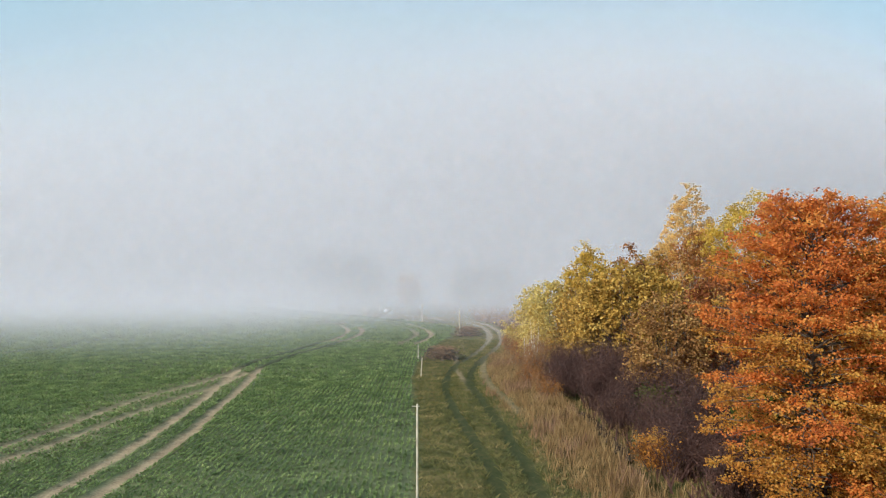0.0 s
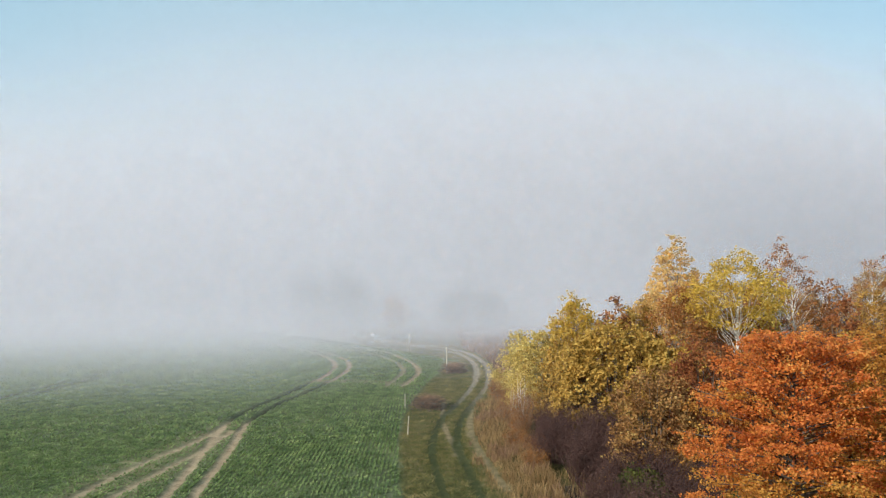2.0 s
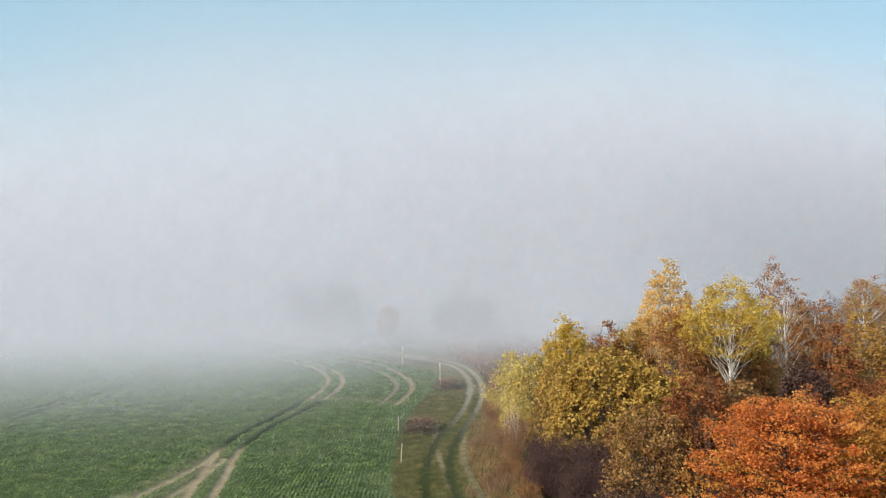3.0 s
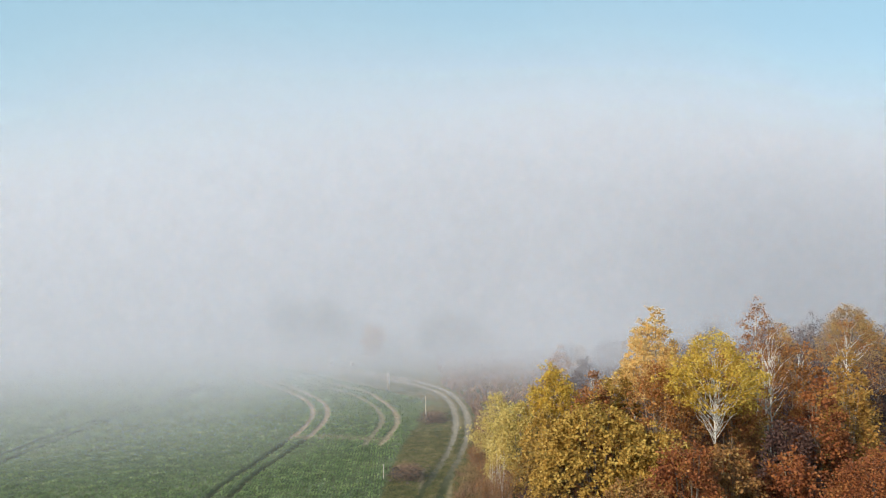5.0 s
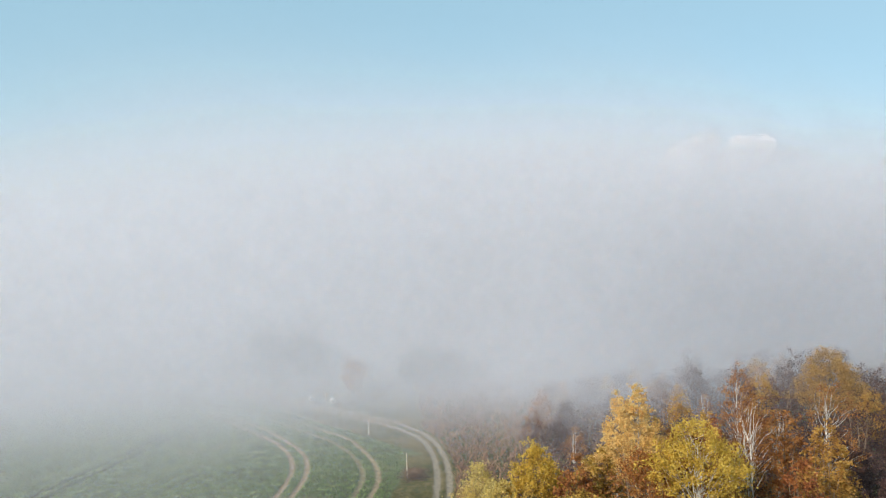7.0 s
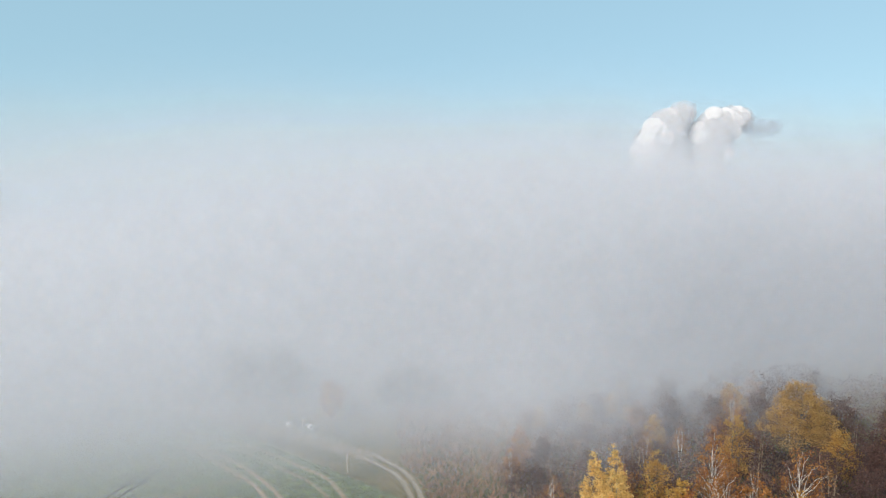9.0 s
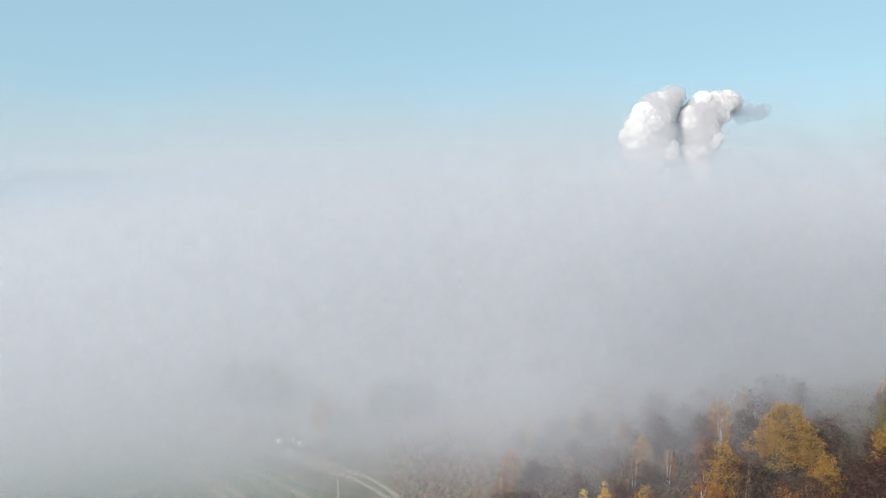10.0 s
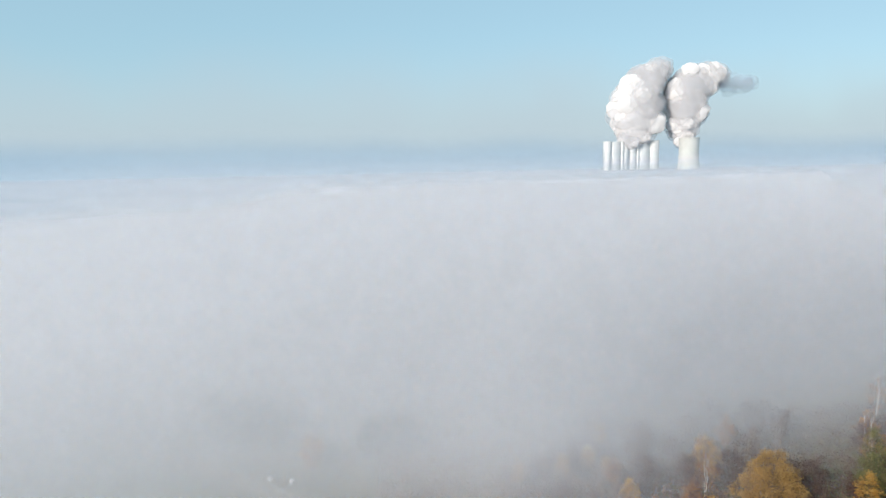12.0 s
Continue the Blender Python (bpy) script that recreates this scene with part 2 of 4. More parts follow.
def tree(name, x, y, height, radius, base, leaf, bark, label, category, shape="egg", clumps=160, each=60, size=0.14,
         spread=0.45, trunks=1, boughs=40, lump=0.3, flat=0.8, trunk_radius=0.0, group="", lean=0.25, droop=0.15, bough_radius=0.035, z=0.0, tips=0, core=0.18, fork=0.0):
    """A tree or tall shrub: tapered stems, boughs that reach the clumps of leaves, and a crown of single leaves."""
    top = thing(name, x, y, z, label, category, group, 0.0)
    r0 = trunk_radius or 0.012 * height + 0.03
    stems = []
    for k in range(trunks):
        ang = rng.uniform(0, 2 * np.pi)
        out = (0.0 if trunks == 1 else rng.uniform(0.15, 0.5)) * radius
        foot = np.array([np.cos(ang), np.sin(ang), 0]) * (0.0 if trunks == 1 else 0.12 * radius + 0.05)
        foot[2] = -0.15
        tip = np.array([np.cos(ang) * out, np.sin(ang) * out, height * rng.uniform(0.86, 0.98)]) + np.array([*rng.normal(0, lean, 2), 0])
        n = 10
        t = np.linspace(0, 1, n)[:, None]
        p = foot + (tip - foot) * t
        p[1:-1, :2] += np.cumsum(rng.normal(0, 0.018 * height ** 0.7, (n - 2, 2)), 0) * 0.6
        if fork:
            p[:, :2] = (tip - foot)[:2] * (np.clip((p[:, 2:] - fork) / (height - fork), 0, 1) ** 0.8) * 1.5 + 0.25 * (p[:, :2] - (foot + (tip - foot) * t)[:, :2])
        stems.append((p, r0 * rng.uniform(0.8, 1.1) * (1 - 0.93 * t[:, 0]) * (1.0 if trunks == 1 else 0.75)))
    part("trunk", smooth_shade(mesh_from("trunk", *tubes(stems, 7), bark)), top)
    # clumps of the crown
    profile = PROFILES[shape]
    ph = rng.uniform(0, 6.28, 4)
    h = rng.uniform(0, 1, clumps * 6)
    keep = rng.uniform(0, 1, len(h)) < profile(h) ** 1.3 + 0.05
    h = h[keep][:clumps]
    n = len(h)
    ang = rng.uniform(0, 2 * np.pi, n)
    swell = 1 + lump * (0.6 * np.sin(2 * ang + ph[0] + 5 * h) + 0.4 * np.sin(3 * ang + ph[1] - 9 * h) + 0.4 * np.sin(5 * ang + ph[2] + 14 * h))
    rr = radius * profile(h) * np.sqrt(rng.uniform(core, 1, n)) * np.clip(swell, 0.35, 1.6)
    centre = np.stack([rr * np.cos(ang), rr * np.sin(ang), base + (height - base) * h * (1 + 0.06 * np.sin(2 * ang + ph[3]))], 1)
    if flat < 0.6:
        centre[:, 2] -= 0.12 * rr
    if tips:
        lead = np.argsort(centre[:, 2])[-3 * tips:][::3]
        extra = centre[lead] * [1, 1, 0] * 0.7 + np.stack([rng.normal(0, 0.1, tips), rng.normal(0, 0.1, tips), height * rng.uniform(0.94, 1.05, tips)], 1)
        centre = np.concatenate([centre, extra])
        n += tips
    limbs = []
    for c in centre[rng.permutation(n)[:boughs]]:
        p, r = stems[rng.integers(len(stems))]
        t = np.clip((c[2] - 0.45 * np.hypot(c[0], c[1]) - 0.1 * height) / height, 0.08, 0.9)
        k = t * (len(p) - 1)
        i = int(k)
        a = p[i] + (p[min(i + 1, len(p) - 1)] - p[i]) * (k - i)
        reach = np.linalg.norm(c - a)
        limbs.append((bend(a, c, 0.05 * reach), np.linspace(bough_radius * (0.5 + 0.2 * reach), 0.008, 6)))
    if limbs:
        tagged(part("branchwork", mesh_from("branchwork", *tubes(limbs, 4), bark), top), kind="stuff")
    if each:
        spots = np.repeat(centre, each, 0) + rng.normal(0, 1, (n * each, 3)) * spread * np.array([1, 1, flat])
        spots = spots[spots[:, 2] > 0.05]
        part("crown", mesh_from("crown", *leaves(spots, size, size * 0.72, droop), leaf), top)
    return top


def thicket(name, x, y, height, radius, leaf, twig, label, category="shrub", stems=70, each=10, size=0.10, group="", z=0.0, thick=0.016):
    """A many-stemmed shrub: stems that fan out from the ground, side twigs, a few leaves left on them."""
    top = thing(name, x, y, z, label, category, group)
    paths, tips = [], []
    for k in range(stems):
        ang, out = rng.uniform(0, 6.28), radius * np.sqrt(rng.uniform(0, 1))
        foot = np.array([np.cos(ang) * out * 0.45, np.sin(ang) * out * 0.45, -0.1])
        hh = height * rng.uniform(0.6, 1.05) * (1 - 0.35 * (out / radius) ** 2)
        tip = np.array([np.cos(ang) * out, np.sin(ang) * out, hh]) + [*rng.normal(0, 0.12, 2), 0]
        p = bend(foot, tip, 0.0, 5)
        paths.append((p, np.linspace(thick, 0.005, 5)))
        for s in range(4):
            i = rng.integers(1, 4)
            b = p[i] + np.array([*rng.normal(0, 0.16 * height, 2), rng.uniform(0.1, 0.35) * height])
            paths.append((np.stack([p[i], (p[i] + b) / 2 + rng.normal(0, 0.03, 3), b]), np.array([0.6, 0.45, 0.25]) * thick))
            tips.append(b)
            tips.append((p[i] + b) / 2)
        tips.append(tip)
    tagged(part("stemwork", mesh_from("stemwork", *tubes(paths, 3), twig), top), kind="stuff")
    if each:
        c = np.repeat(np.array(tips), each, 0)
        c = c + rng.normal(0, 0.11 * height ** 0.5, c.shape)
        part("crown", mesh_from("crown", *leaves(c[c[:, 2] > 0.03], size, size * 0.6, 0.1), leaf), top)
    return top


def spray_tree(name, x, y, height, radius, leaf_top, leaf_low, bark, label, category, boughs=150, tuft=26, each=20, size=0.1, base=0.07):
    """A tree of long separate boughs, each with a flat drooping spray of leaves."""
    top = thing(name, x, y, 0, label, category)
    n = 14
    t = np.linspace(0, 1, n)
    stem = np.column_stack([np.cumsum(rng.normal(0, 0.05, n)), np.cumsum(rng.normal(0, 0.05, n)), -0.2 + t * height * 0.97])
    part("trunk", smooth_shade(mesh_from("trunk", *tubes([(stem, 0.13 * (1 - 0.94 * t))], 8), bark)), top)
    limbs, spots = [], {"upper_crown": [], "lower_crown": []}
    for k in range(boughs):
        h = base + (0.99 - base) * ((k + rng.uniform(0, 1)) / boughs) ** 0.85
        ang = k * 2.39996 + rng.normal(0, 0.25)
        reach = radius * (0.07 + 0.95 * np.sqrt(max(1 - h * h, 0))) * min(1.0, 0.6 + h) * rng.uniform(0.7, 1.15)
        rise = reach * (0.12 + 0.75 * h ** 1.6)
        a = np.array([np.interp(h, t, stem[:, 0]), np.interp(h, t, stem[:, 1]), h * height * 0.95])
        s = np.linspace(0, 1, 7)
        p = a + np.column_stack([np.cos(ang) * reach * s, np.sin(ang) * reach * s, rise * s - (0.22 - 0.1 * h) * reach * s ** 2.2])
        p[1:] += rng.normal(0, 0.04, (6, 3))
        limbs.append((p, np.linspace(0.012 + 0.012 * reach, 0.005, 7)))
        tufts = int(tuft * (reach / radius) * rng.uniform(0.75, 1.2)) + 3
        u = rng.uniform(0.2, 1.03, tufts) ** 0.75
        c = np.column_stack([np.interp(u, s, p[:, i]) for i in range(3)])
        side = rng.normal(0, 1, tufts) * (0.04 + 0.15 * np.sin(np.pi * np.clip(u, 0, 1)) ** 0.7) * reach * 0.9
        c += np.column_stack([-np.sin(ang) * side, np.cos(ang) * side, rng.normal(0, 0.06, tufts) - 0.12 * np.abs(side)])
        c = np.repeat(c, each, 0) + rng.normal(0, 1, (tufts * each, 3)) * [0.13, 0.13, 0.075]
        spots["upper_crown" if h + rng.normal(0, 0.25) > 0.45 else "lower_crown"].append(c)
    tagged(part("branchwork", mesh_from("branchwork", *tubes(limbs, 4), bark), top), kind="stuff")
    for key, leaf in (("upper_crown", leaf_top), ("lower_crown", leaf_low)):
        part(key, mesh_from(key, *leaves(np.concatenate(spots[key]), size, size * 0.7, 0.25), leaf), top)
    return top


# ---- ground ----
def curve_through(pts, n=14):
    """A smooth line through the points of a plan."""
    p = np.array(pts, float)
    q = np.vstack([2 * p[0] - p[1], p, 2 * p[-1] - p[-2]])
    t = np.linspace(0, 1, n, endpoint=False)[:, None]
    out = []
    for a, b, c, d in zip(q, q[1:], q[2:], q[3:]):
        out.append(0.5 * (2 * b + (c - a) * t + (2 * a - 5 * b + 4 * c - d) * t ** 2 + (3 * b - a - 3 * c + d) * t ** 3))
    return np.vstack([*out, p[-1:]])


def away(points, line):
    """Distance of points from a line of the plan."""
    best = np.full(len(points), 1e9)
    for a, b in zip(line[:-1], line[1:]):
        d = b - a
        t = np.clip(((points - a) @ d) / (d @ d + 1e-9), 0, 1)
        best = np.minimum(best, np.hypot(*(points - a - t[:, None] * d).T))
    return best


MAIN_A = curve_through([(-17.6, 14), (-17.4, 29.5), (-17.2, 38), (-17.7, 47), (-18.8, 57), (-19.7, 66), (-19.3, 73), (-17.7, 79.5), (-15.6, 88.5), (-14.5, 96), (-14.4, 103), (-15.9, 110), (-19.2, 117.6), (-24.3, 124.6), (-29.5, 131.5), (-36, 139)])
MAIN_B = curve_through([(-15.4, 14), (-15.2, 29.5), (-15.1, 39), (-15.9, 48), (-16.7, 57), (-17.7, 66), (-17.0, 74.5), (-15.2, 82), (-13.5, 88.5), (-12.5, 95), (-12.1, 101), (-12.9, 107.5), (-15.0, 113.5), (-18.8, 120.6), (-23.6, 127.6), (-28.5, 134), (-35, 141)])
SIDE_A = curve_through([(-26, 26), (-25.2, 34), (-24.0, 40), (-23.4, 47), (-22.2, 54), (-20.4, 60), (-19.6, 66)])
SIDE_B = curve_through([(-24, 26), (-23.0, 34), (-21.8, 39), (-21.2, 45), (-20.1, 51), (-18.9, 58), (-18.4, 63)])
FAR_A = curve_through([(-50, 78), (-48.4, 89), (-46.3, 99), (-42.4, 113), (-38, 130)])
FAR_B = curve_through([(-48, 78), (-46.3, 89), (-44.3, 99), (-40.4, 113), (-36, 130)])
LOOP_A = curve_through([(-3.6, 86), (-2.5, 91), (-1.7, 97), (-2.1, 103), (-3.6, 109), (-7.3, 118.6), (-14, 127), (-24, 138), (-40, 150)])
LOOP_B = curve_through([(-5.6, 86), (-4.6, 92), (-3.9, 98), (-4.4, 103), (-6.0, 109), (-9.8, 117), (-16, 125), (-26, 136), (-42, 148)])
ROAD_A = curve_through([(2.6, 14), (2.5, 32), (2.0, 37), (1.1, 45), (0.4, 52), (0.2, 58), (0.9, 66), (2.4, 73), (4.6, 82), (6.2, 92), (6.8, 102), (6.4, 111), (4.5, 119), (-0.5, 127), (-8.5, 135.5), (-20, 146.5), (-40, 164), (-90, 200)])
ROAD_B = curve_through([(4.4, 14), (4.3, 31), (4.0, 37), (3.5, 44), (2.8, 52), (2.4, 59), (2.9, 66), (4.2, 73), (6.3, 82), (7.9, 92), (8.5, 102), (8.0, 111.5), (5.9, 120.5), (0.8, 128.8), (-7.2, 137.5), (-18.8, 148.5), (-39, 166), (-89, 202)])
FIELD_EDGE = curve_through([(-0.8, 5), (-1.1, 29), (-1.5, 41), (-2.1, 52), (-2.6, 63), (-2.0, 75), (-0.2, 88), (1.8, 99), (2.4, 108), (0.5, 117), (-5, 126), (-16, 139), (-38, 157), (-90, 194)])
RUTS = [(MAIN_A, 0.48, 0.95), (MAIN_B, 0.48, 0.95), (SIDE_A, 0.46, 0.8), (SIDE_B, 0.46, 0.8), (FAR_A, 0.42, 0.9), (FAR_B, 0.42, 0.9), (LOOP_A, 0.5, 0.8), (LOOP_B, 0.45, 0.5)]
BANKS = [(curve_through([(1.5, 76), (1.2, 67), (1.6, 62), (2.1, 57), (2.6, 52)]), 0.45, 0.6), (curve_through([(4.6, 74), (3.9, 67), (3.8, 60), (4.4, 53), (5.2, 46)]), 0.55, 0.35)]
HEADLAND = [(curve_through([(-15, 91), (-9, 90), (-3, 88)]), 1.6, 0.45), (SIDE_A, 3.0, 0.35), (SIDE_B, 2.4, 0.3), (curve_through([(-22, 121), (-27, 117), (-33, 114)]), 2.0, 0.5)]


def in_field(points):
    """Metres inside the crop field, over the line of its edge."""
    edge = np.interp(points[:, 1], FIELD_EDGE[:, 1][:120], FIELD_EDGE[:, 0][:120])
    inside = edge - points[:, 0]
    far = points[:, 1] > 108
    if far.any():
        d = away(points[far], FIELD_EDGE)
        cross = points[far][:, 0] + 0.86 * points[far][:, 1] < 98.5
        inside[far] = np.where(cross, d, -d)
    return inside


def wave(x, y, s, seed=0.0):
    """Gentle uneven swell of the ground."""
    return (np.sin(x * s + 1.3 + seed) * np.cos(y * s * 0.83 - 0.7 * seed) + 0.6 * np.sin(x * s * 2.3 - y * s * 1.9 + 2 + seed) + 0.35 * np.sin(x * s * 4.7 + y * s * 5.1 + 3 * seed)) / 1.95


def fade(d, inner, outer):
    return np.clip((outer - d) / (outer - inner), 0, 1)


def ground_height(x, y):
    near = np.clip(1 - (np.hypot(x, y - 70) - 160) / 200, 0, 1)
    return near * 0.07 * wave(x, y, 0.35)


def build_ground():
    xs = np.concatenate([[-5000, -2500, -1200, -600, -300], np.linspace(-180, -62, 40), np.arange(-61, -29.8, 0.33), np.arange(-29.6, 11, 0.22), np.linspace(11.6, 120, 70), [180, 300, 600, 1200, 2500, 5000]])
    ys = np.concatenate([[-5000, -2000, -800, -300, -100, -40], np.linspace(-20, 18, 20), np.arange(18.4, 128, 0.4), np.linspace(129, 230, 70), [260, 320, 450, 800, 1500, 3000, 5000]])
    gx, gy = np.meshgrid(xs, ys)
    pts = np.stack([gx.ravel(), gy.ravel()], 1)
    z = ground_height(pts[:, 0], pts[:, 1])
    box = (np.abs(pts[:, 0] + 15) < 90) & (pts[:, 1] > 5) & (pts[:, 1] < 220)
    p = pts[box]
    soil, track, dz = np.zeros(len(p)), np.zeros(len(p)), np.zeros(len(p))
    for line, half, strength in RUTS:
        d = away(p, line) + 0.09 * wave(p[:, 0], p[:, 1], 2.1) + 0.08 * wave(p[:, 0], p[:, 1], 5.3, 1.0)
        f = fade(d, half * 0.55, half)
        # deep ruts take the dark green lane colour, which also paints their shadow
        deep = np.zeros(len(p))
        if line is MAIN_A or line is MAIN_B:
            deep = np.clip(np.minimum((p[:, 1] - 66) / 4, (91 - p[:, 1]) / 3), 0, 1)
        if line is FAR_A or line is FAR_B:
            deep += 1.0
        soil = np.maximum(soil, f * strength * (1 - deep))
        track = np.maximum(track, f * deep)
        dz = np.minimum(dz, -(0.09 + 0.10 * deep) * f)
    for line in (ROAD_A, ROAD_B):
        d = away(p, line) + 0.12 * wave(p[:, 0], p[:, 1], 1.7)
        f = fade(d, 0.3, np.where(p[:, 1] > 90, 0.6, 0.72))
        track = np.maximum(track, f)
        dz = np.minimum(dz, -0.10 * f)
    for line, half, strength in BANKS + HEADLAND:
        soil = np.maximum(soil, strength * fade(away(p, line) + 0.3 * half * wave(p[:, 0], p[:, 1], 1.9), half * 0.2, half))
    inside = in_field(p) + 0.25 * wave(p[:, 0], p[:, 1], 1.1)
    ditch = fade(np.abs(p[:, 0] - 9.8 + 0.02 * (p[:, 1] - 40)), 0.5, 1.6) * fade(np.abs(p[:, 1] - 42), 14, 22)
    z[box] += dz - 0.5 * ditch
    full = {"soil": np.zeros(len(pts)), "track": np.zeros(len(pts)), "field": (pts[:, 0] < -2).astype(float)}
    full["soil"][box], full["track"][box], full["field"][box] = soil, track, np.clip(inside / 0.5 + 0.5, 0, 1)
    verts = np.column_stack([pts, z])
    w = len(xs)
    a = (np.arange(len(ys) - 1)[:, None] * w + np.arange(w - 1)[None]).ravel()
    me = mesh_from("ground", verts, np.stack([a, a + 1, a + w + 1, a + w], 1), ground_material())
    for key, values in full.items():
        me.attributes.new(key, "FLOAT", "POINT").data.foreach_set("value", values.astype(np.float32))
    return tagged(new("ground", smooth_shade(me)), "rolling farm ground with green crop, bare wheel ruts and rough verge", "ground", kind="structure")


def ground_material():
    m = Nodes("farm ground")
    pos = m.position()

    def zone(name):
        n = m.add("ShaderNodeAttribute")
        n.attribute_name = name
        return n.outputs["Fac"]

    fine, mid, broad = m.noise(9.0, 5.0, 0.65, pos), m.noise(1.3, 4.0, 0.6, pos), m.noise(0.12, 3.0, 0.5, pos)
    grain = m.math("ADD", m.math("MULTIPLY", fine, 0.55), m.math("MULTIPLY", mid, 0.45))
    crop = m.ramp(m.smooth(grain, 0.33, 0.68), [(0.0, (0.080, 0.078, 0.045)), (0.45, (0.105, 0.125, 0.060)), (1.0, (0.16, 0.19, 0.09))])
    crop = m.mix(m.smooth(broad, 0.42, 0.70, 0.0, 0.45), crop, (0.22, 0.235, 0.11))
    soil = m.ramp(m.smooth(grain, 0.3, 0.7), [(0.0, (0.20, 0.14, 0.085)), (1.0, (0.48, 0.36, 0.235))])
    verge = m.ramp(m.smooth(m.math("ADD", m.math("MULTIPLY", mid, 0.6), m.math("MULTIPLY", broad, 0.4)), 0.34, 0.66), [(0.0, (0.055, 0.062, 0.02)), (0.5, (0.115, 0.098, 0.036)), (1.0, (0.20, 0.15, 0.07))])
    lane = m.ramp(m.smooth(grain, 0.3, 0.7), [(0.0, (0.030, 0.040, 0.014)), (0.6, (0.055, 0.062, 0.022)), (1.0, (0.11, 0.09, 0.04))])
    worn = m.ramp(m.smooth(grain, 0.3, 0.7), [(0.0, (0.18, 0.148, 0.105)), (1.0, (0.38, 0.315, 0.24))])
    y = m.add("ShaderNodeSeparateXYZ", Vector=pos).outputs["Y"]
    x = m.add("ShaderNodeSeparateXYZ", Vector=pos).outputs["X"]
    bare = m.math("MAXIMUM", m.math("MULTIPLY", m.smooth(y, 66.0, 94.0), m.smooth(x, -12.0, -9.0)), m.smooth(y, 130.0, 137.0))
    lane = m.mix(bare, lane, worn)
    colour = m.mix(zone("field"), verge, crop)
    colour = m.mix(zone("soil"), colour, soil)
    colour = m.mix(zone("track"), colour, lane)
    p = m.add("ShaderNodeBsdfPrincipled", Base_Color=colour, Roughness=0.9, Normal=m.bump(grain, 0.9, 0.12))
    p.inputs["Specular IOR Level"].default_value = 0.15
    return m.finish(p.outputs[0])


build_ground()


# ---- fog ----
FOG_SLANT = 0.5
FOG_FACE = 0.13


def ease(v, lo, hi, a=0.0, b=1.0):
    k = np.clip((v - lo) / (hi - lo), 0, 1)
    return a + (b - a) * k * k * (3 - 2 * k)


def fog_material():
    m = Nodes("fog")
    alpha = m.add("ShaderNodeAttribute")
    alpha.attribute_name = "cover"
    d = m.add("ShaderNodeBsdfDiffuse", Color=(0.426, 0.452, 0.520, 1.0))
    clear = m.add("ShaderNodeBsdfTransparent")
    mixed = m.tree.nodes.new("ShaderNodeMixShader")
    m.tree.links.new(alpha.outputs["Fac"], mixed.inputs[0])
    m.tree.links.new(clear.outputs[0], mixed.inputs[1])
    m.tree.links.new(d.outputs[0], mixed.inputs[2])
    return m.finish(mixed.outputs[0])


def fog_cover(x, y, z, gap):
    """How much one sheet of fog covers: thicker further in, thinner towards its top."""
    along = y - FOG_FACE * x
    ragged = 1.7 * wave(x + 0.8 * z, y, 0.045, 3.0) + 2.0 * wave(x - 0.5 * z, y + 0.7 * z, 0.11, 5.0) + 0.9 * wave(x + z, y - z, 0.27, 7.0)
    front = ease(x, -60, 0, 83, 86) + ease(x, 8, 26, 0, -6) + ease(x, 30, 80, 0, 12) + ragged - 0.2 * np.clip(z - 20, 0, 40)
    thick = ease(along - front, 0, 80) * (1 - 0.4 * np.exp(-((x + 26) ** 2 + (y - 158) ** 2) / 1000))
    thick += 0.45 * np.exp(-(z / 5.5) ** 2) * ease(along - ease(x, -20, 4, 0, 17), 64, 88) * ease(x, -35, 0, 1, 0.3) * ease(x, 6, 20, 1, 0.3)
    top = z + 1.6 * wave(x, y + z, 0.05, 8.0) + 1.5 * wave(x + z, y, 0.13, 9.0) + ease(x, -90, -30, 12, 0)
    far = ease(along, 150, 240)
    lo, hi = 41 - 9 * far, 73 - 14 * far
    thick += 0.05 * np.exp(-(z / 8.0) ** 2) * ease(along, 36, 78)
    thick = np.clip(thick, 0, 1.6) * ease(z, -1.3, 2.6)
    return 1 - np.exp(-0.058 * gap * ease(x, -80, 80, 0.62, 1.3) * thick * (1 - ease((top - lo) / (hi - lo), 0, 1)))


